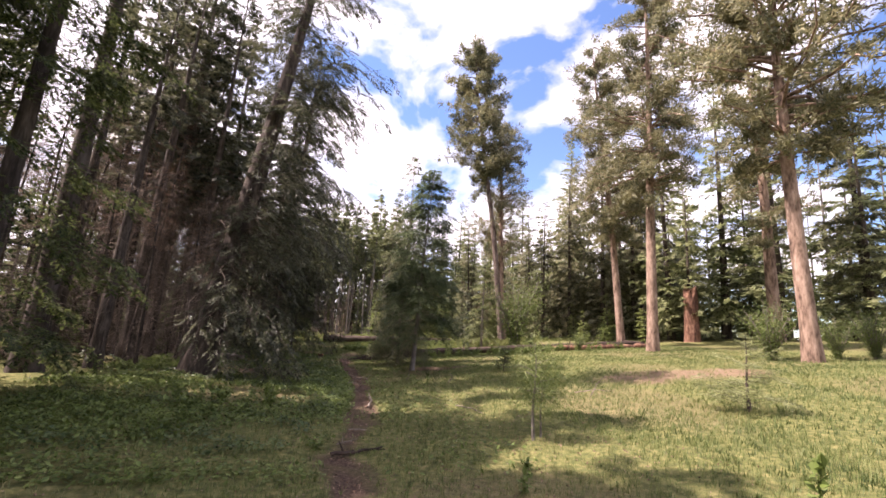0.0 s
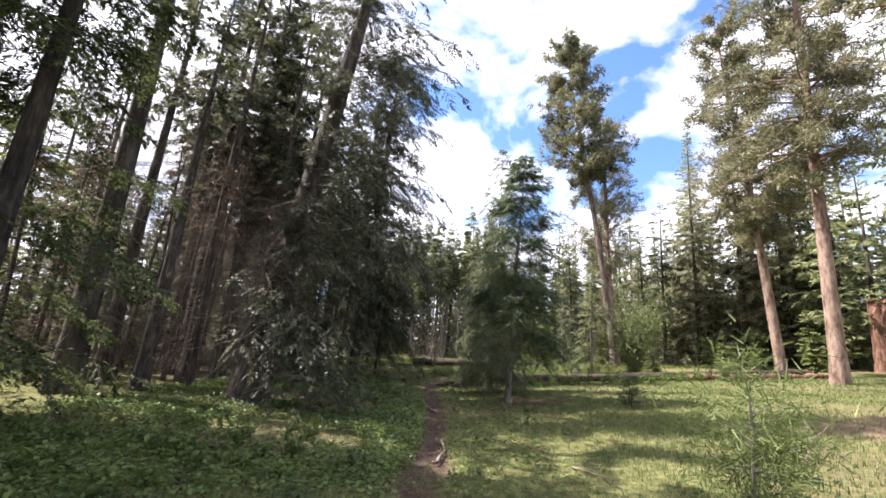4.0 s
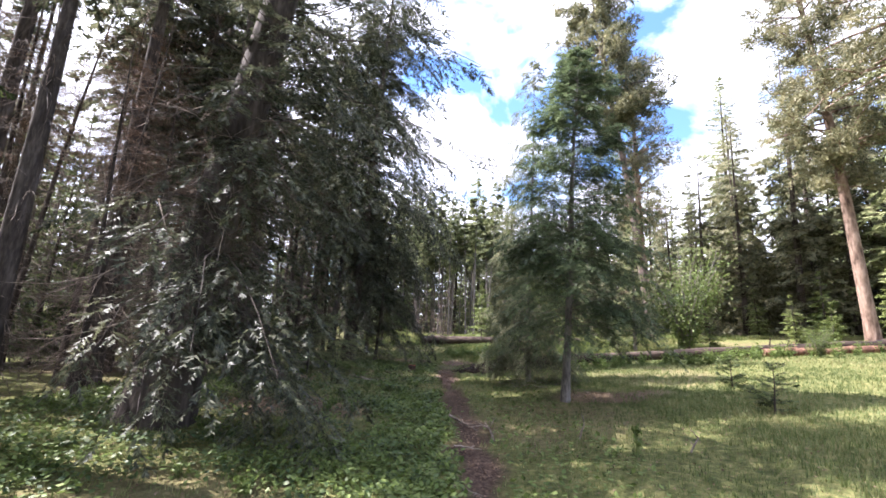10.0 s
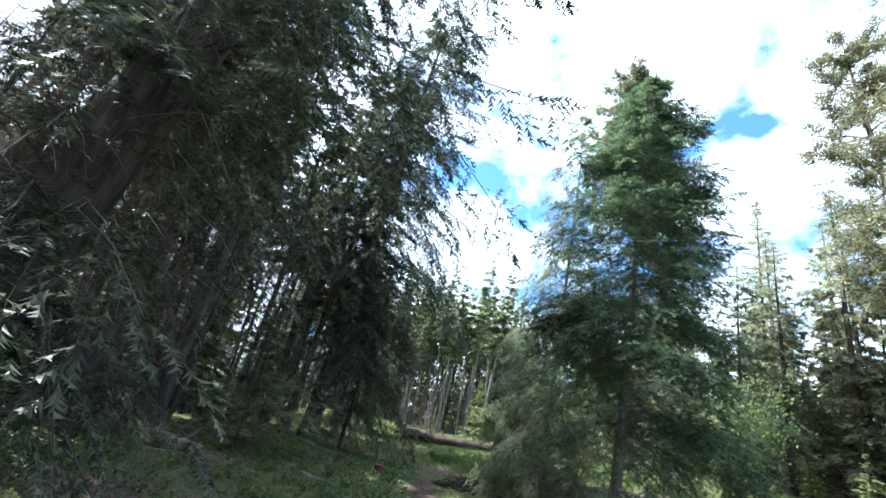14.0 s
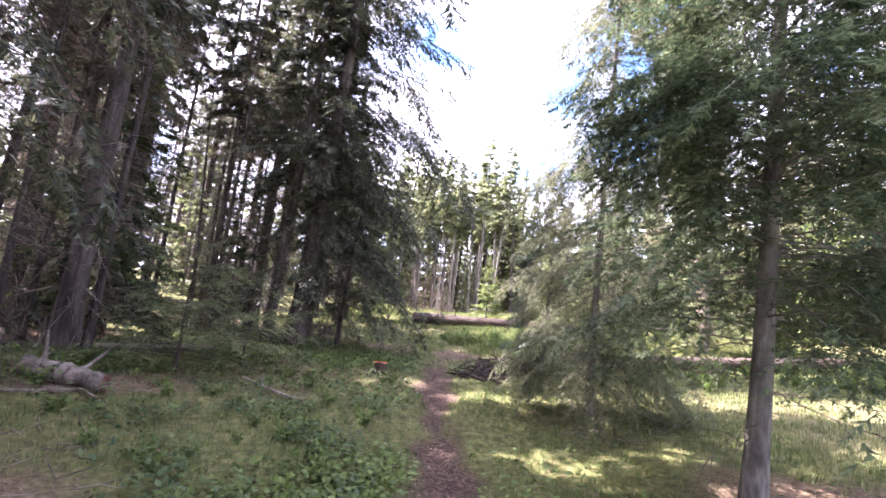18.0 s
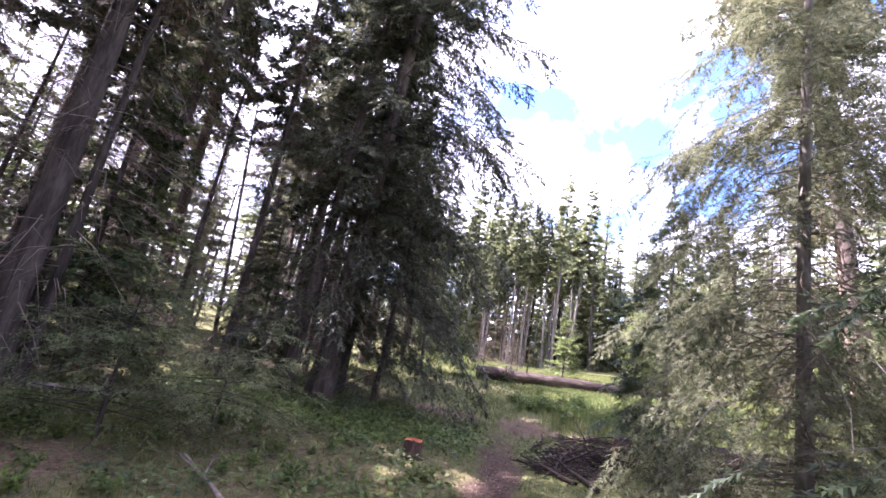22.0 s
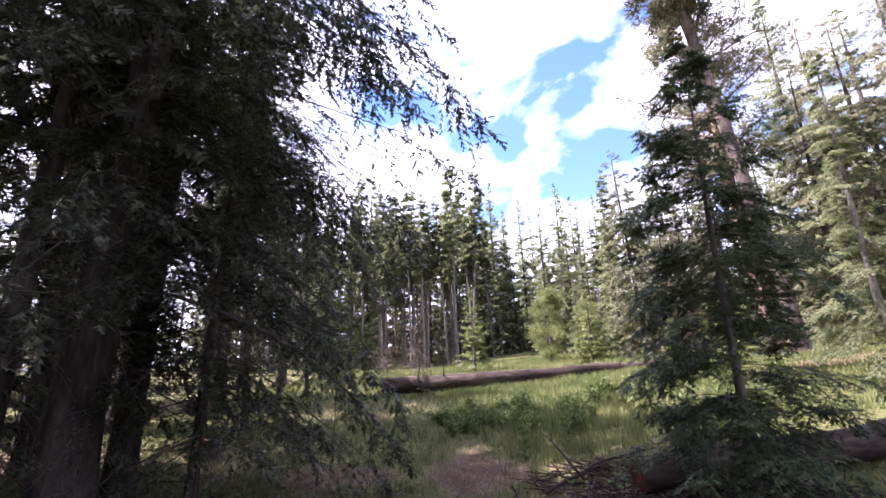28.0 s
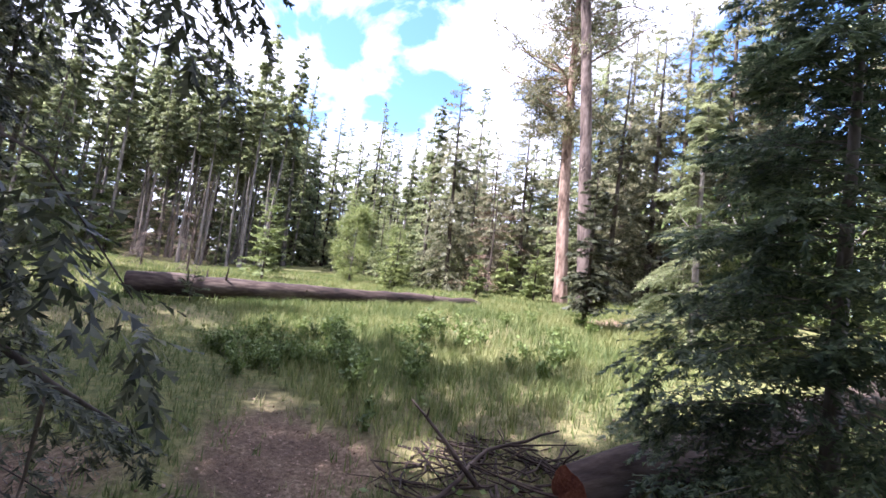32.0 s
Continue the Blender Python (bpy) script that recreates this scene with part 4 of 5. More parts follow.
for x, y, kind, s in ((-10.99, 21.83, 1, 1), (-9.22, 20.4, 3, 1), (-6, 15.09, 3, 0.8), (-10.16, 25.61, 0, 1.05), (-7.3, 25.05, 3, 1), (-5.3, 24.43, 3, 0.9), (-8.16, 30.57, 1, 1.25), (-7.02, 29.21, 1, 1.15), (-5.79, 26.37, 2, 0.8), 
                      (-13.65, 28.54, 0, 1), (-13.17, 37, 0, 1.1), (-9.94, 37.8, 3, 1.2), (-6.99, 36.2, 1, 1), (-3.45, 30.36, 1, 0.85), (-3.97, 31.83, 1, 0.8), (-4.25, 35.6, 1, 0.8), (-3.39, 35.8, 1, 0.7), (-5.94, 42.2, 0, 0.62), (-9.09, 45.2, 0, 1), (-5.24, 47.71, 2, 1.1),
                      (-16.2, 22.97, 0, 1), (-18.55, 33.94, 0, 1.1), (-17.24, 45.36, 0, 1), (-13, 50.07, 0, 1.14), (-20.05, 18.36, 0, 1), (-21.78, 48.5, 0, 1.11), (-23.52, 29.02, 0, 1.1), (-10.16, 18.8, 2, 0.9), (-13.1, 24.76, 2, 1.1), (-9.24, 34.16, 2, 1), (-15.17, 19.02, 3, 1.1), (-12.27, 29.93, 3, 1.1), (-8.7, 23.14, 2, 0.7),
                      # the last three stand unseen, added to throw shade on the first stretch
                      (-7.9, 24.11, 0, 1), (-6.57, 21.5, 1, 1), (-6.04, 25.52, 1, 1.1), (-9.47, 26.75, 0, 0.95), (-7.18, 27.32, 3, 1), (-10.8, 14.79, 3, 1), (-9, 2.95, 0, 1), (-8.01, 9.89, 0, 1.05), (-7.5, -3, 0, 1)):
    again((old_fir, thin_fir, low_fir, dead_fir)[kind], x, y, rs.uniform(0, 360), (rs.normal(1, 2), lean_in(x, 7) + rs.normal(0, 1.5)), s * rs.uniform(0.93, 1.07))

# copies with trunks out of view, mostly added to shade the near-left ground
again(edge_fir, -9.0, 8.7, 130, (0, 1), 1.0)
again(edge_fir, -11.2, 9.2, 250, (0, 1), 1.05)
again(edge_fir, -8.3, 6.4, 20, (0, 1), 0.95)
again(edge_fir, -7.6, 2.4, 70, (0, 1), 1.0)
again(edge_fir, -7.0, 6.8, 310, (0, 1), 0.95)
again(edge_fir, -5.2, 1.8, 200, (0, 1), 0.9)
for x, y, rz, s in ((-5.2, 17.6, 240, 0.85), (-9.2, 19.6, 30, 0.95)):
    again(old_fir, x, y, rz, (0, 1), s)
for x, y, rz, s in ((-5.4, 20.3, 140, 0.9), (-6.8, 18.8, 40, 1.0), (-8.4, 22.3, 220, 1.0), (-5.6, 27.6, 80, 0.95), (-6.2, 30.6, 10, 1.0), (-4.9, 32.2, 200, 0.8)):
    again(old_fir, x, y, rz, (0, 1), s)
for x, y, rz, s in ((-6.08, 13.57, 60, 0.62), (-7.7, 14.5, 150, 0.7), (-6.3, 15.8, 190, 0.75)):
    again(bare_fir, x, y, rz, (0, 2), s)
for x, y, s in ((-5.5, 14.6, 0.7), (-5.9, 16.6, 0.8), (-4.7, 15.9, 0.6), (-7.0, 16.0, 0.9), (-4.9, 18.6, 0.7), (-8.0, 15.2, 0.9), (-6.6, 14.4, 0.75), (-7.6, 13.2, 0.7), (-4.3, 14.9, 0.5), (-5.2, 16.9, 0.75), (-9.4, 14.6, 0.8), (-8.6, 13.4, 0.8), (-4.5, 17.4, 0.55), (-6.0, 18.4, 0.7)):
    again(dead_fir, x, y, 91 * x, (2 * math.sin(5 * y), 2 * math.sin(7 * x)), s)
for i in range(22):
    x, y = rs.uniform(-15, -6.2), rs.uniform(14.5, 36)
    again(dead_fir, x, y, rs.uniform(0, 360), (rs.normal(0, 3), rs.uniform(-2, 4)), rs.uniform(0.7, 1.2))
for x, y in ((-6.65, 20.91), (-8.48, 21.58), (-5.77, 19.02), (-9.52, 17.47), (-5.08, 27.88), (-6.56, 25.8), (-8.42, 26.37), (-9.5, 23.78), (-5.13, 33.31), (-6.08, 30.78)):
    again(dead_fir, x, y, 77 * x, (rs.normal(0, 3), rs.uniform(-1, 4)), rs.uniform(0.7, 1.1))

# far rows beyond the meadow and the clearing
# most of these kinds wear needles lightened to look sunlit
spire = put(conifer("spruce_tree", "tall narrow dark spruce in the far tree line", 81, 15, 0.34, wide=1.55, low=0.06, limbs=140, twigs=8, needles=7, needle=0.34, width=0.16, rise=0.1, droop=0.35, hang=0.25, power=0.65, leaves=FIR_LIT, dead=14, dead_long=1.2, twig=0.4, group="far trees", bias=1.15), 14.7, 80, tilt=(0, -2))
full = put(conifer("fir_tree", "broad green fir in the far tree line", 82, 12, 0.34, wide=2.2, low=0.05, limbs=120, twigs=8, needles=8, needle=0.3, width=0.13, rise=0.15, droop=0.3, hang=0.2, power=0.75, leaves=FIR_LIT, twig=0.4, group="far trees", bias=1.15), 21.48, 43, tilt=(0, -4))
pole = put(conifer("spruce_tree", "slender pole spruce with a pale bare trunk", 83, 14, 0.2, wide=0.95, low=0.5, limbs=70, twigs=8, needles=9, needle=0.28, width=0.15, rise=0.05, droop=0.35, hang=0.3, power=0.55, leaves=FIR_LIT, bark=BARK_GREY, dead=24, dead_long=0.9, group="far trees", bias=1.0), 4.34, 71.79)
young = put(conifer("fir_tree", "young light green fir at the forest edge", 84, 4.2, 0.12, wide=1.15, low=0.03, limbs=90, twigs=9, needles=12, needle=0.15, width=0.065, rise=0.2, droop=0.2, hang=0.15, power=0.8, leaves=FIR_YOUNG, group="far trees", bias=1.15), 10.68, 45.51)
brown = put(conifer("spruce_tree", "tall brownish spruce with lichened limbs", 85, 13, 0.3, wide=2.1, low=0.04, limbs=150, twigs=8, needles=8, needle=0.28, width=0.12, rise=0.05, droop=0.4, hang=0.4, power=0.55, leaves=SPRUCE_LIT, dead=24, dead_long=1.4, group="far trees", bias=1.15), 13.63, 44.73, tilt=(0, -3))
KINDS = (spire, full, pole, young, brown)
for x, y, kind, s in ((23.34, 82.55, 0, 1.6), (18.44, 61.39, 2, 0.94), (6.72, 80.64, 0, 1.82), (10.43, 54, 3, 0.98), (14.62, 57.56, 1, 0.57), (6.75, 63.58, 3, 0.99), (17.48, 66.32, 0, 0.96), (26.33, 74.53, 0, 1.31), (30.7, 66.32, 1, 1.28), (10.13, 74.53, 2, 1.6), (1.77, 75.89, 2, 1.63), (-0.57, 70.42, 2, 1.36), (6.66, 71.11, 2, 1.31), (-3.2, 74.53, 2, 1.6), (-5.93, 67.68, 2, 1.3), (-8.57, 62.21, 0, 1.09),
                      (-12.68, 70.42, 0, 1.5), (-4.57, 63.03, 3, 1.47), (-2.58, 64.26, 2, 1), (35.95, 78.63, 0, 1.54), (39.78, 67.68, 0, 1.3), (44.88, 59.47, 1, 1.41), (16.06, 54.68, 3, 0.88), (15.15, 48.34, 3, 0.91), (18.32, 47.09, 4, 0.9), (18.45, 37.4, 4, 1), (15.36, 41.4, 3, 1), (25.91, 42.2, 1, 1.2), (27.16, 33.73, 4, 1.2), (20.16, 29.93, 3, 0.9),
                      (30.27, 44.57, 0, 1.1), (34.12, 39, 1, 1.3), (25.58, 27.69, 1, 1), (32.84, 29.02, 4, 1.2), (40.24, 43, 0, 1.2), (35.71, 50.86, 0, 1.25), (27.47, 54, 0, 1.09), (20.43, 54.27, 4, 0.98), (21.96, 58.38, 2, 1.15), (20.01, 34.58, 3, 0.7), (22.19, 28.26, 3, 0.8), (12.71, 27.69, 3, 0.45), (17.04, 28.07, 3, 0.55), (18.18, 27.32, 3, 0.5),
                      (12.02, 39.4, 3, 0.6), (13.35, 37, 3, 0.75), (9.14, 43.31, 3, 0.5), (11.85, 48.66, 1, 0.46), (13.51, 62.89, 0, 0.98), (32.38, 20.4, 1, 1.3), (36.48, 13.36, 0, 1.2), (30.25, 8.54, 1, 1.2), (26, -6, 1, 1.2), (14, -14, 0, 1.1), (2, -20, 1, 1.3), (-6, -14, 0, 1.1), (20, -12, 0, 1.2), (40.94, 27.13, 1, 1.3), (42, 1.97, 0, 1.2), (-16, -6, 0, 1.2),
                      (34.78, 86.36, 0, 1.76), (18.82, 88.91, 0, 1.76), (12.17, 91.45, 0, 1.6), (2.86, 88.91, 0, 1.76), (-6.45, 83.82, 0, 1.92), (-15.76, 86.36, 0, 1.92), (45.42, 83.82, 0, 1.92), (56.89, 70.42, 0, 1.63), (57.98, 50.86, 1, 1.46), (-23.42, 75.89, 0, 1.78), (-29.87, 62.21, 0, 1.46), (-32.89, 47.71, 0, 1.2), (28.13, 91.45, 0, 1.76), (-17.17, 59.47, 0, 1.29), (-1.13, 81.27, 2, 1.92), (9.51, 83.82, 2, 1.76),
                      (24.69, 62.89, 4, 1.1), (34.95, 59.47, 0, 1.29), (28.5, 49.91, 4, 1.03), (28.89, 39, 0, 1), (22.6, 40, 4, 1.4), (25.49, 29.51, 1, 1.6), (29.62, 28.45, 1, 1.8), (29.75, 35.8, 4, 1.7), (31.35, 25.24, 1, 1.8), (33.93, 21.41, 4, 1.7), (13.67, 47.71, 1, 0.75), (22.27, 48.34, 4, 1.11)):
    k = KINDS[kind]
    again(k, x, y, rs.uniform(0, 360), (rs.normal(0, 1.2), lean_in(x, 3.5) + rs.normal(0, 1)), s * rs.uniform(0.94, 1.06))

# the tall spires and thin poles that stand above the far line
for x, y, kind, s in ((11.9, 80, 0, 1.68), (14.0, 82, 0, 1.42), (21.7, 80, 0, 1.62), (19.0, 80, 0, 1.37), (24.6, 80, 0, 1.35), (28.5, 82, 0, 1.5), (32.0, 78, 0, 1.45), (36.5, 75, 0, 1.5), (17.2, 84, 0, 1.2), (26.4, 78, 0, 1.2),
                      (5.95, 72, 2, 1.42), (4.6, 70, 2, 1.38), (3.2, 71, 2, 1.32), (1.9, 69, 2, 1.3), (0.5, 70, 2, 1.36), (-1.0, 72, 2, 1.3), (7.4, 76, 2, 1.3), (14.0, 48.7, 2, 0.95), (22.5, 34.2, 4, 1.5), (24.8, 33.0, 4, 1.45), (20.8, 36.8, 4, 1.2), (28.5, 40, 4, 1.7), (31, 44.5, 1, 1.9), (27.0, 34.5, 1, 1.5), (1.3, 62, 2, 1.25), (-2.6, 66, 2, 1.25), (16.4, 54, 0, 0.95), (18.6, 50, 4, 0.9)):
    again(KINDS[kind], x, y, 53 * x, (0, 0.4 * math.sin(9 * x)), s)

wall_spots = []
for i in range(170):
    a = radians(-100 + 200 * (i + rs.rand() * 0.8) / 170)
    d = rs.uniform(74, 118) if abs(a) < 0.8 else rs.uniform(46, 80)
    wall_spots.append((d * math.sin(a) + 4, 12 + d * math.cos(a), rs.uniform(1.0, 1.6)))
far_fir = put(conifer("fir_tree", "sunlit far fir in the tree line", 87, 15, 0.3, wide=2.1, low=0.02, limbs=150, twigs=8, needles=6, needle=0.38, width=0.17, rise=0.1, droop=0.3, hang=0.25, power=0.7, leaves=FIR_LIT, sides=6, wood=False, group="far firs"), 33, 47)
for i in range(58):
    a = radians(-16 + 76 * (i + rs.rand()) / 58)
    d = rs.uniform(44, 64)
    if a < radians(30):
        d += 14
    again(far_fir, d * math.sin(a) + 1, 18 + d * math.cos(a), rs.uniform(0, 360), (0, 0), rs.choice([0.45, 0.6, 0.95, 1.25, 1.4]) * rs.uniform(0.85, 1.1))
for i in range(26):
    a = radians(24 + 34 * (i + rs.rand()) / 26)
    d = rs.uniform(33, 42)
    again((young, young, brown)[i % 3], d * math.sin(a) + 2, 16 + d * math.cos(a), rs.uniform(0, 360), (0, 0), rs.uniform(0.6, 1.1))
for i in range(36):
    wall_spots.append((rs.uniform(-32, -15), rs.uniform(6, 66), rs.uniform(0.7, 1.1)))
for i in range(90):
    wall_spots.append((rs.uniform(-28, 32), rs.uniform(64, 95), rs.uniform(0.5, 1.05)))
for i in range(20):
    wall_spots.append((rs.uniform(-17, -10), rs.uniform(16, 42), rs.uniform(0.3, 0.55)))
for i in range(52):
    again(pole, rs.uniform(-16, 12), rs.uniform(62, 92), rs.uniform(0, 360), (rs.normal(0, 1.5), rs.normal(0, 1.5)), rs.uniform(1.1, 1.7))
for i in range(24):
    a = rs.uniform(1.75, 4.53)
    d = rs.uniform(22, 42)
    wall_spots.append((d * math.sin(a) + 4, d * math.cos(a), rs.uniform(0.8, 1.2)))


def far_wood(spots, seed):
    """The closing wall of forest as one mesh: thin trunks and coarse drooping sprays."""
    rs = np.random.RandomState(seed)
    tris, stems = [], []
    for x, y, s in spots:
        tall = 15 * s
        foot = np.array([x, y, float(height(x, y))])
        q = rs.rand(64)
        z, reach = tall * (0.03 + 0.95 * q), 2.3 * s * ((1 - q) ** 0.7 * 0.94 + 0.06) * rs.uniform(0.6, 1.1, 64)
        az = rs.uniform(0, 6.283, 64)
        way = unit(np.stack([np.cos(az), np.sin(az), -0.25 + 0.5 * q], 1))
        start = foot + np.stack([0 * z, 0 * z, z], 1)
        tris.append(feathers(rs, start, way, reach, 22, 0.75 * s, 0.34 * s, 0.6, share=np.clip(reach / (1.5 * s), 0.3, 1.0)))
        stems.append(foot + np.stack([np.zeros(3), np.zeros(3), np.linspace(-0.2, tall, 3)], 1))
    # lightened needles and grey bark stand in for sun and haze
    tagged(new("far_wood", tri_mesh("far_wood", np.concatenate(tris), FIR_LIT)), "dense far spruce forest closing the view all round", "forest", kind="stuff")
    radii = np.array([0.17, 0.1, 0.02])[None] * np.array([s for _, _, s in spots])[:, None]
    tagged(new("far_trunks", tube_mesh("far_trunks", np.array(stems), radii, 5, BARK_GREY)), "thin grey trunks of the far spruce forest", "forest", kind="stuff")


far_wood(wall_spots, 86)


# ---------------------------------------------------------------- logs, stumps and sticks
def log(name, label, a, b, ra, rb, seed, bark, cut, stubs=6, sides=18):
    """A fallen trunk from a to b (its axis), with a cut face at a, bark and broken limb stubs."""
    rs = np.random.RandomState(seed)
    a, b = np.array(a, float), np.array(b, float)
    root = tagged(new(name), label, "log")
    root.location = a
    k = 26
    s = np.linspace(0, 1, k)
    axis = (b - a)[None] * s[:, None] + rs.normal(0, 0.018, (k, 3)) * (s > 0)[:, None]
    r = ra + (rb - ra) * s + rs.normal(0, 0.010, k)
    r[-1] = rb * 0.5
    verts, quads = tubes(axis[None], r[None], sides)
    v = verts.reshape(k, sides, 3)
    v += (v - axis[:, None]) * rs.normal(0, 0.05, (k, sides, 1))
    me = bpy.data.meshes.new("bark")
    me.from_pydata(v.reshape(-1, 3).tolist(), [], quads.tolist())
    me.polygons.foreach_set("use_smooth", [True] * len(quads))
    me.materials.append(bark)
    part("bark", me, root)
    bm = bmesh.new()
    rim = [bm.verts.new(p) for p in v[0]]
    mid = bm.verts.new(axis[0] - (b - a) / np.linalg.norm(b - a) * 0.004)
    inner = [bm.verts.new(axis[0] + (Vector(p) - Vector(axis[0])) * 0.55 - Vector((b - a) / np.linalg.norm(b - a)) * 0.006) for p in v[0]]
    for i in range(sides):
        j = (i + 1) % sides
        bm.faces.new((rim[i], rim[j], inner[j], inner[i]))
        bm.faces.new((inner[i], inner[j], mid))
    fm = bpy.data.meshes.new("sawn_end")
    bm.to_mesh(fm)
    bm.free()
    fm.materials.append(cut)
    part("sawn_end", fm, root)
    for _ in range(stubs):
        i = rs.randint(2, k - 3)
        w = unit(np.cross(b - a, rs.normal(0, 1, 3)))
        w[2] = abs(w[2])
        L = rs.uniform(0.12, 0.45)
        p = np.stack([axis[i] + w * (r[i] * 0.8 + L * t) + np.array([0, 0, 0.05]) * t * t for t in np.linspace(0, 1, 4)])
        part("limb_stub", tube_mesh("limb_stub", p[None], np.array([[0.035, 0.028, 0.02, 0.012]]), 6, bark), root)
    return root


def on_ground(x, y, up):
    return (x, y, float(height(x, y)) + up)


log("fallen_log", "long fallen log with a red sawn end beside the trail", on_ground(2.62, 25.05, 0.2), on_ground(19.5, 25.0, 0.18), 0.165, 0.21, 5, LOG_BARK, CUT_DARK, stubs=9)
log("meadow_log", "long weathered log lying in the sunny meadow grass", on_ground(-0.85, 35.75, 0.29), on_ground(9.6, 35.7, 0.06), 0.29, 0.17, 6, LOG_BARK, CUT_GREY, stubs=7)
log("short_log", "short pale rotten log on the shaded forest floor", on_ground(-3.3, 18.5, 0.11), on_ground(-4.6, 18.8, 0.12), 0.10, 0.11, 7, STICK, CUT_GREY, stubs=3, sides=12)
log("thin_log", "thin fallen pole in the shaded forest", on_ground(-3.75, 21.9, 0.08), on_ground(-8.3, 18.3, 0.10), 0.05, 0.07, 8, STICK, CUT_GREY, stubs=3, sides=8)
log("rotten_log", "crumbling orange log at the foot of the pines", on_ground(12.6, 24.2, 0.12), on_ground(18.5, 23.0, 0.12), 0.16, 0.13, 9, SNAG_WOOD, SNAG_WOOD, stubs=3, sides=12)
log("forest_log", "mossy log in the dark forest", on_ground(-6.6, 22.6, 0.1), on_ground(-12.3, 25.0, 0.12), 0.12, 0.14, 10, LOG_BARK, CUT_GREY, stubs=5, sides=12)


def stump(name, label, x, y, r, tall, seed, bark, top, jag=0.02):
    rs = np.random.RandomState(seed)
    root = tagged(new(name), label, "stump")
    root.location = (x, y, float(height(x, y)))
    sides = 18
    zs = np.array([-0.08, 0.03, tall * 0.4, tall * 0.8, tall])
    rr = r * np.array([1.4, 1.2, 1.05, 1.0, 0.98])
    a = np.arange(sides) / sides * 6.2832
    v = []
    for i, z in enumerate(zs):
        for t in a:
            q = rr[i] * (1 + 0.08 * math.sin(3 * t + seed) + rs.normal(0, 0.03))
            v.append((q * math.cos(t), q * math.sin(t), z + (rs.uniform(-jag, jag) if i == 4 else 0)))
    f = [(i * sides + j, i * sides + (j + 1) % sides, (i + 1) * sides + (j + 1) % sides, (i + 1) * sides + j) for i in range(4) for j in range(sides)]
    me = bpy.data.meshes.new("body")
    me.from_pydata(v, [], f)
    me.materials.append(bark)
    part("body", me, root)
    rim = v[4 * sides:]
    mid = (0, 0, tall - 0.01 + jag * 0.3)
    tm = bpy.data.meshes.new("cut_top")
    tm.from_pydata([*rim, mid], [], [(j, (j + 1) % sides, sides) for j in range(sides)])
    tm.materials.append(top)
    part("cut_top", tm, root)
    return root


stump("tree_stump", "low freshly cut stump with an orange-red sawn top", -0.58, 22.0, 0.12, 0.23, 3, STUMP_BARK, CUT_RED, 0.015)
stump("tree_stump", "dark old stump in the shade of the firs", -3.2, 28.1, 0.17, 0.3, 4, BARK, CUT_GREY, 0.03)
stump("broken_snag", "broken rotten snag with jagged red wood", 24.8, 26.7, 0.45, 3.6, 5, SNAG_WOOD, SNAG_WOOD, 0.55)


def stick(name, label, pts, r, seed, forks=2, material=None, category="stick"):
    """A bare fallen branch through the given points, with side twigs."""
    rs = np.random.RandomState(seed)
    root = tagged(new(name), label, category)
    p = np.array([(x, y, float(height(x, y)) + z) for x, y, z in pts], float)
    root.location = p[0]
    p = p - p[0]
    s = np.linspace(0, len(p) - 1, 9)
    q = np.stack([np.interp(s, np.arange(len(p)), p[:, c]) for c in range(3)], 1)
    q[1:-1] += rs.normal(0, r * 0.5, (7, 3)) * [1, 1, 0.4]
    part("stem", tube_mesh("stem", q[None], np.linspace(r, r * 0.4, 9)[None], 6, material or STICK), root)
    for _ in range(forks):
        i = rs.randint(2, 7)
        w = unit((q[8] - q[0]) * 0.5 + rs.normal(0, 0.35, 3) * np.linalg.norm(q[8] - q[0]))
        w[2] = abs(w[2]) * 0.5
        L = np.linalg.norm(q[8] - q[0]) * rs.uniform(0.2, 0.4)
        t = np.linspace(0, 1, 4)[:, None]
        part("twig", tube_mesh("twig", (q[i] + w * L * t)[None], np.linspace(r * 0.5, r * 0.2, 4)[None], 5, material or STICK), root)
    return root


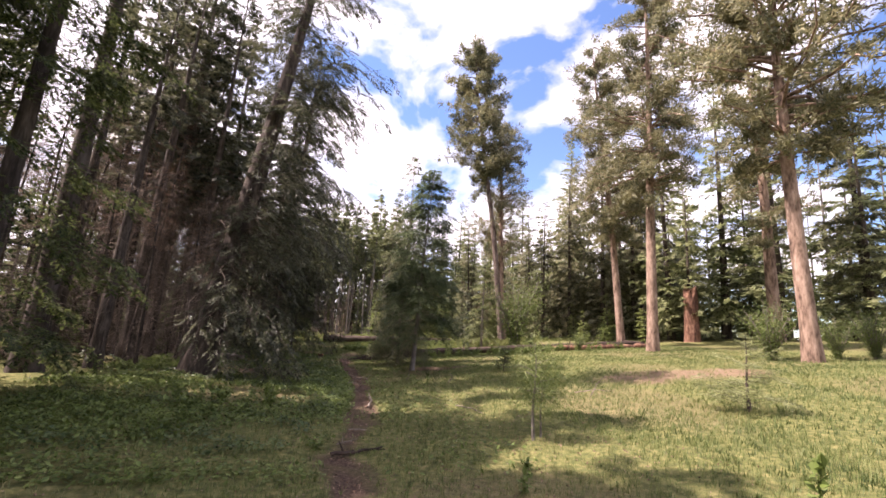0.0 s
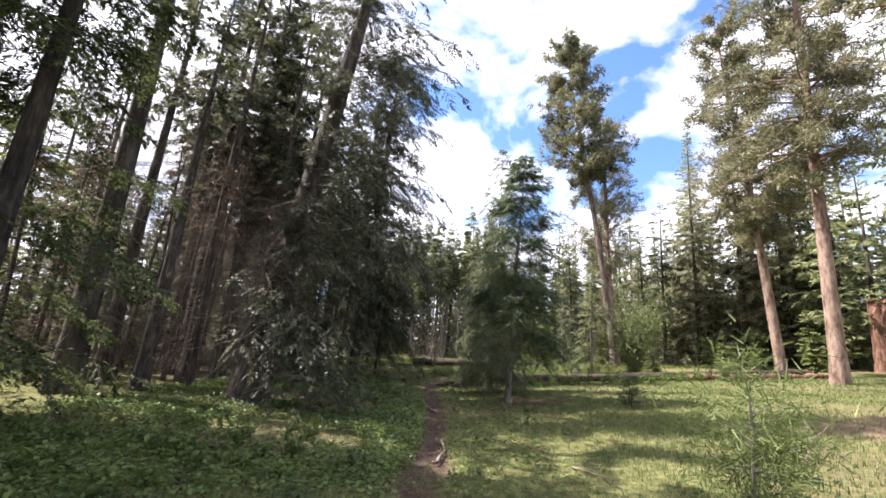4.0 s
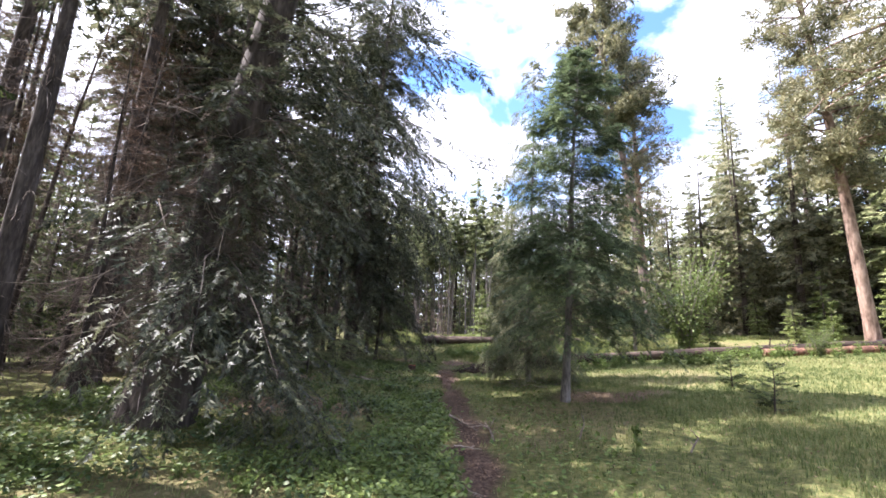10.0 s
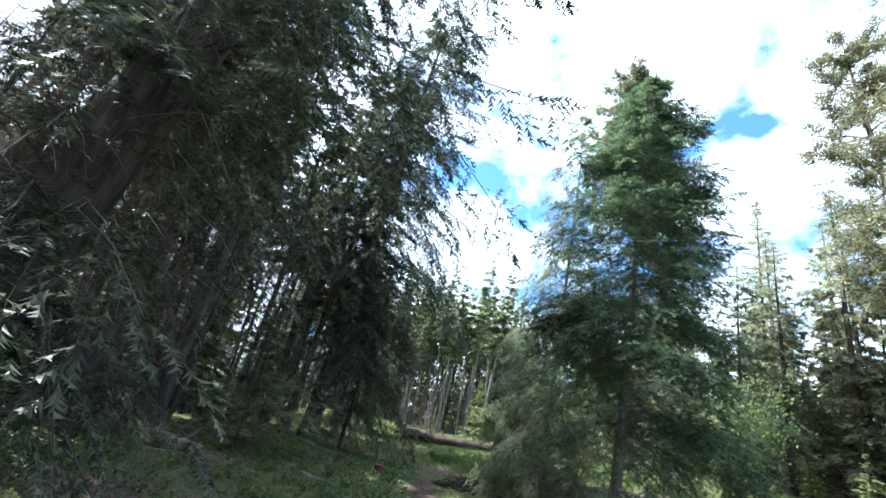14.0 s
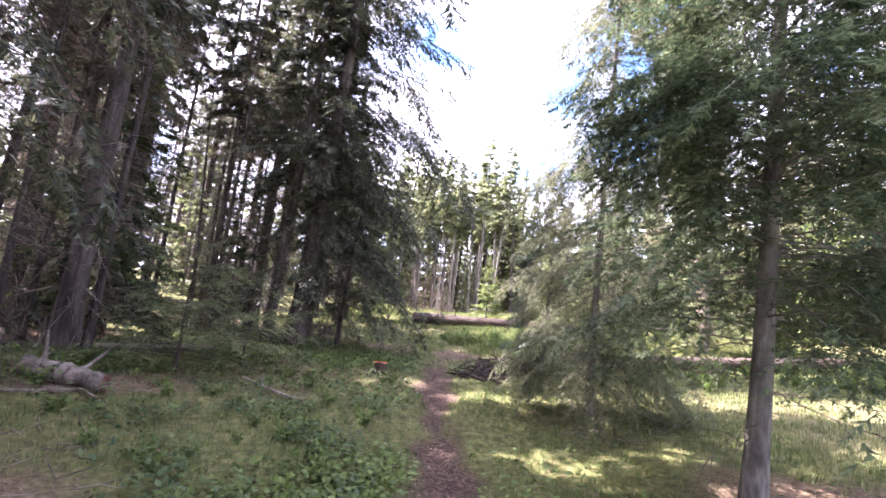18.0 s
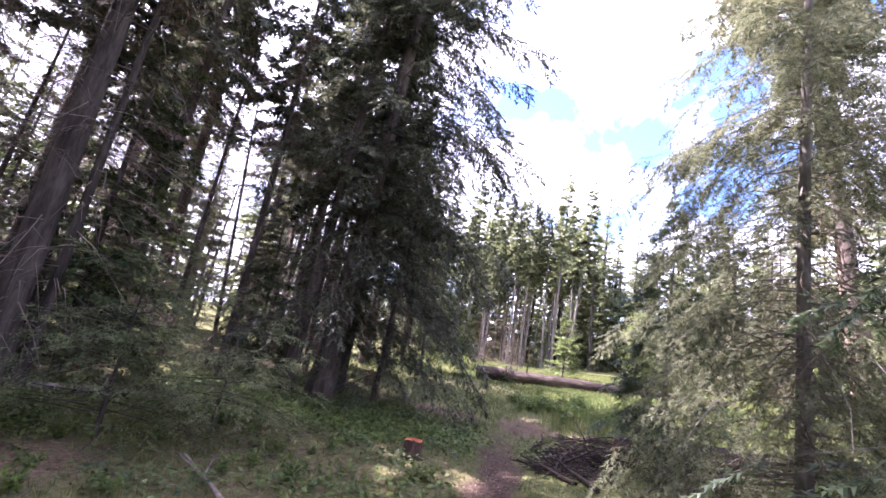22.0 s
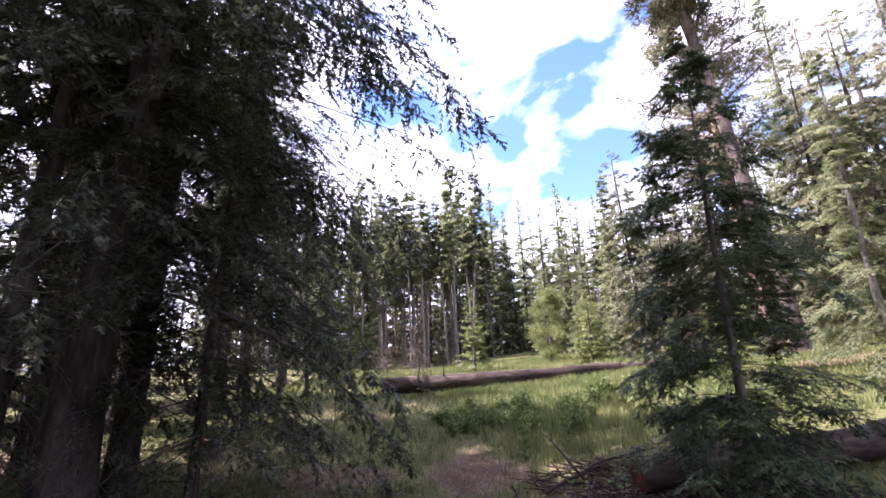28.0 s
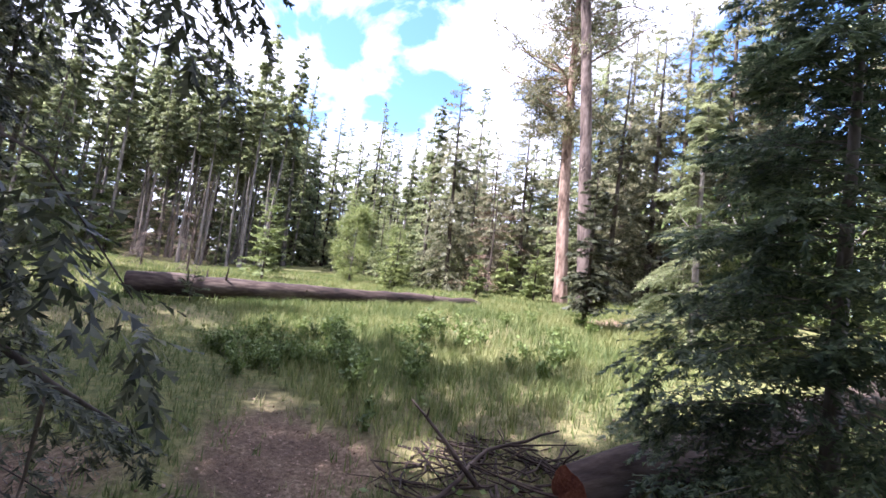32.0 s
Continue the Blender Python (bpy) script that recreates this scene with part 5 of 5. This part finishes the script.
for i, (pts, r, label) in enumerate([
        ([(0.1, 6.1, .02), (0.42, 6.08, .03), (0.77, 6.29, .03)], .026, "dark crooked stick lying across the trail"),
        ([(0.17, 6.57, .015), (0.47, 6.8, .02)], .012, "thin twig lying on the trail"),
        ([(0.37, 7.59, .015), (0.65, 7.54, .02)], .013, "thin twig lying on the trail"),
        ([(0.81, 9.49, .02), (0.92, 10.16, .03), (0.88, 10.98, .02)], .026, "pale bare stick lying along the trail"),
        ([(0.47, 11.89, .02), (0.75, 11.72, .02)], .014, "pale twig lying across the trail"),
        ([(1.08, 13.71, .02), (1.11, 14.27, .03), (1.08, 14.79, .02)], .02, "bare stick beside the trail"),
        ([(0.5, 15.09, .02), (0.77, 14.5, .03), (0.91, 14.27, .02)], .024, "pale root-like stick across the trail"),
        ([(0.53, 13.36, .02), (0.87, 13.19, .02)], .016, "pale twig lying across the trail"),
        ([(-1.22, 19.2, .03), (-1.8, 19.65, .06), (-2.38, 20.0, .10)], .024, "bare branched stick on the forest floor"),
        ([(-4.13, 17.91, .03), (-3.45, 18.36, .05), (-2.93, 18.02, .05)], .02, "bare branched stick in the grass"),
        ([(5.83, 9.35, .03), (6.16, 9.62, .22), (6.35, 9.55, .42)], .014, "curled dead twig standing in the grass"),
        ([(5.67, 9.76, .05), (6.05, 9.49, .14), (6.43, 9.35, .06)], .010, "dry dead twig in the grass"),
        ([(1.55, 22.32, .03), (1.25, 22.73, .07), (1.05, 23.05, .05)], .036, "dark rotten branch beside the trail"),
        ([(1.8, 22.16, .04), (1.45, 23.14, .10), (1.4, 24.11, .06)], .034, "dark rotten branch beside the trail"),
        ([(1.2, 23.95, .03), (1.8, 24.59, .06), (2.3, 25.43, .12)], .034, "thick dead branch lying by the sawn log"),
        ([(1.6, 23.62, .03), (2.05, 24.59, .08), (2.4, 24.76, .06)], .035, "dead branch lying by the sawn log"),
        ([(2.2, 25.52, .10), (2.05, 25.8, .35), (1.89, 26.09, .55)], .02, "dead branch rising from the grass"),
        ([(1, 24.43, .02), (1.3, 25.14, .04), (1.44, 25.61, .03)], .028, "grey dead branch beside the trail"),
        ([(1.7, 25.43, .03), (2.5, 25.8, .18), (3.2, 25.71, .30)], .022, "dead branch leaning on the brush"),
        ([(-0.61, 25.52, .01), (-0.02, 25.8, .02), (0.28, 26.18, .02)], .012, "thin dry twig on the ground"),
        ([(3.37, 12.91, .03), (3.52, 13.02, .16), (3.47, 13.08, .24)], .014, "short dead twig standing in the grass"),
        ([(2.23, 13.59, .03), (2.33, 13.65, .2), (2.28, 13.65, .35)], .014, "short dead twig standing in the grass"),
        ([(2.63, 9.35, .02), (2.83, 8.81, .05), (2.94, 8.4, .02)], .014, "dark dry twig in the grass")]):
    stick("branch" if r > .03 else "stick", label, pts, r, 200 + i, forks=3 if r > .018 else 1, material=LOG_BARK if r > .026 or i == 0 or "dead branch" in label else None)


# ---------------------------------------------------------------- undergrowth
def herb_patch():
    rs = np.random.RandomState(5)
    herb = put(leafy("herb", "leafy green herb among the grass", 91, 0.42, 0.22, stems=7, leaves=110, size=0.085, category="plant", bark=HERB, group="herbs"), 5.6, 21.6)
    low = put(leafy("herb", "low broad-leaved plant on the forest floor", 92, 0.28, 0.26, stems=8, leaves=90, size=0.10, category="plant", bark=HERB, group="herbs"), -1.2, 10.4)
    tall = put(leafy("herb", "tall stalk with pointed green leaves", 93, 0.62, 0.10, stems=2, leaves=34, size=0.13, category="plant", bark=HERB, group="herbs"), 4.47, 3.4)
    for _ in range(70):
        x = rs.uniform(4.6, 17)
        again(herb, x, 22.3 + 0.10 * (x - 4) + rs.uniform(-0.9, 1.6), rs.uniform(0, 360), (0, 0), rs.uniform(0.7, 1.3))
    for _ in range(34):
        again(herb, rs.uniform(1.2, 5.2), rs.uniform(28.0, 31.5), rs.uniform(0, 360), (0, 0), rs.uniform(0.7, 1.2))
    for _ in range(30):
        again(herb, 1.3 + rs.normal(0, 0.6), 29.6 + rs.normal(0, 0.5), rs.uniform(0, 360), (0, 0), rs.uniform(0.6, 1.0))
    for _ in range(22):
        again(herb, rs.uniform(3.4, 10), rs.uniform(27.5, 33), rs.uniform(0, 360), (0, 0), rs.uniform(0.7, 1.3))
    for _ in range(130):
        x, y = rs.uniform(-4.6, 0.0), rs.uniform(6, 24)
        again(low, x, y, rs.uniform(0, 360), (0, 0), rs.uniform(0.35, 0.75))
    for x, y, s in ((-1.1, 9.3, 1.2), (-2.0, 9.6, 1.3), (-2.4, 8.9, 1.2), (-3.0, 10.3, 1.0)):
        again(low, x, y, 40 * x, (0, 0), s)
    for x, y in ((2.03, 4.5), (2.75, 13.0), (1.8, 26.8), (2.6, 27.2)):
        again(tall, x, y, 60 * x, (0, 0), 0.7)


herb_patch()


def blades(name, label, seed, n, area, tall, wide, material, keep=None, category="grass"):
    """Grass as loose tapered blades in tufts over an area (x0, x1, y0, y1)."""
    rs = np.random.RandomState(seed)
    x, y = rs.uniform(area[0], area[1], n), rs.uniform(area[2], area[3], n)
    ok = rs.rand(n) < (1 - trail_mask(x, y)) ** 2 * (1 - 0.85 * litter_mask(x, y)) * (1 if keep is None else keep(x, y))
    x, y = x[ok], y[ok]
    k = 4
    x, y = np.repeat(x, k) + rs.normal(0, 0.02, len(x) * k), np.repeat(y, k) + rs.normal(0, 0.02, len(y) * k)
    z = height(x, y) - 0.01
    a = rs.uniform(0, 6.28, len(x))
    L = tall * rs.uniform(0.45, 1.2, len(x))
    bend = rs.uniform(0.1, 0.7, len(x)) * L
    foot = np.stack([x, y, z], 1)
    w = np.stack([np.cos(a + 1.57), np.sin(a + 1.57), np.zeros(len(x))], 1) * wide / 2
    tip = foot + np.stack([np.cos(a) * bend, np.sin(a) * bend, L], 1)
    return tagged(new(name, tri_mesh(name, np.stack([foot - w, foot + w, tip], 1), material)), label, category, kind="stuff")


def cover(name, label, seed, n, area, low, high, size, material, keep, on_trail_too=False):
    """Small ground-cover leaves."""
    rs = np.random.RandomState(seed)
    x, y = rs.uniform(area[0], area[1], n), rs.uniform(area[2], area[3], n)
    ok = rs.rand(n) < (1.0 if on_trail_too else (1 - trail_mask(x, y)) ** 2 * (1 - 0.7 * litter_mask(x, y))) * keep(x, y)
    x, y = x[ok], y[ok]
    n = len(x)
    c = np.stack([x, y, height(x, y) + rs.uniform(low, high, n)], 1)
    d = unit(rs.normal(0, 1, (n, 3)) * [1, 1, 0.35])
    w = unit(np.cross(d, [0, 0, 1.0] + rs.normal(0, 0.35, (n, 3))))
    L = size * rs.uniform(0.6, 1.3, (n, 1))
    mid = c + d * L * 0.5
    t = np.concatenate([np.stack([c, mid + w * L * 0.32, c + d * L], 1), np.stack([c, c + d * L, mid - w * L * 0.32], 1)])
    return tagged(new(name, tri_mesh(name, t, material)), label, "ground cover", kind="stuff")


blades("grass", "short green and straw-coloured grass along the trail", 1, 60000, (-6, 7, 2.6, 27.5), 0.085, 0.009, GRASS, lambda x, y: 0.45 + 0.55 * smooth(blotch(x, y, 1.3, 21), -0.5, 0.4))
blades("grass", "sunlit short grass of the clearing", 2, 34000, (4, 20, 3.5, 25), 0.10, 0.014, GRASS)
blades("grass", "soft shaded grass under the edge of the firs", 5, 9000, (-6, 1.6, 25.5, 36), 0.13, 0.011, GRASS)
blades("meadow_grass", "tall soft meadow grass in the sun", 3, 24000, (0.2, 14, 26.0, 37), 0.23, 0.014, TALL_GRASS, lambda x, y: smooth(y - 0.12 * x, 25.0, 27.0) * smooth(x - trail_x(y), 0.25, 0.9))
blades("meadow_grass", "yellow-green grass behind the meadow log", 4, 26000, (-6, 20, 32, 60), 0.2, 0.03, TALL_GRASS, lambda x, y: smooth(y + 0.2 * x, 33.5, 35.5))
cover("ground_cover", "small green ground-cover leaves on the shaded forest floor", 6, 210000, (-6, 2.6, 5, 26), 0.015, 0.11, 0.068, HERB, lambda x, y: smooth(blotch(x, y, 1.1, 31), -0.4, 0.5) * (1 - 0.9 * smooth(x - trail_x(y), -0.5, 0.4)))
cover("ground_cover", "broad dark green leaves in patches on the forest floor", 9, 60000, (-5, 0.6, 6, 25), 0.03, 0.14, 0.062, HERB_DARK, lambda x, y: smooth(blotch(x, y, 3.2, 47) + 0.6 * blotch(x, y, 9.0, 48), -0.1, 0.9) * (1 - smooth(x - trail_x(y), -0.75, -0.35)))
cover("leaf_litter", "brown fallen needles and leaf scraps on trail and floor", 8, 60000, (-5, 5, 3, 28), 0.002, 0.015, 0.032, DEAD_RED, lambda x, y: np.maximum(0.3 + 0.0 * x, np.maximum(trail_mask(x, y), litter_mask(x, y))), True)


def brush(name, label, seed, n, spots, long, r, material):
    """Loose twigs heaped about the given spots (x, y, radius, height)."""
    rs = np.random.RandomState(seed)
    k = rs.randint(0, len(spots), n)
    q = np.array(spots)[k]
    a, d = rs.uniform(0, 6.283, n), q[:, 2] * np.sqrt(rs.rand(n))
    x, y = q[:, 0] + d * np.cos(a), q[:, 1] + d * np.sin(a)
    z = height(x, y) + 0.012 + q[:, 3] * rs.rand(n) * (1 - d / q[:, 2])
    w = unit(rs.normal(0, 1, (n, 3)) * [1, 1, 0.16])
    L = long * rs.uniform(0.3, 1.0, n)
    s = np.linspace(-0.5, 0.5, 4)
    p = np.stack([x, y, z], 1)[:, None] + w[:, None] * (s[None] * L[:, None])[..., None] + rs.normal(0, 0.012, (n, 4, 3))
    p[..., 2] = np.maximum(p[..., 2], height(p[..., 0], p[..., 1]) + 0.004)
    return tagged(new(name, tube_mesh(name, p, rs.uniform(0.4, 1.0, (n, 1)) * r * np.linspace(1, 0.5, 4)[None], 4, material)), label, "brush", kind="stuff")


brush("brush", "heap of grey-brown dead twigs beside the sawn log", 301, 900, [(2, 24.27, 0.9, 0.12), (2.5, 25.52, 0.9, 0.18), (1.6, 23.14, 0.6, 0.1), (3.5, 24.11, 1.0, 0.2)], 0.75, 0.013, LOG_BARK)
brush("twigs", "dry twigs strewn over the shaded forest floor", 302, 700, [(-4.05, 18.36, 2.2, 0.03), (-5.2, 22.97, 2.6, 0.05), (-2.25, 20.91, 1.6, 0.03), (-2.74, 25.8, 1.8, 0.05), (-2.7, 15.38, 1.8, 0.1), (-5, 15.38, 2.2, 0.04), (-1.35, 26.56, 1.4, 0.03), (3.01, 19.68, 1.2, 0.06)], 0.6, 0.007, DEAD)
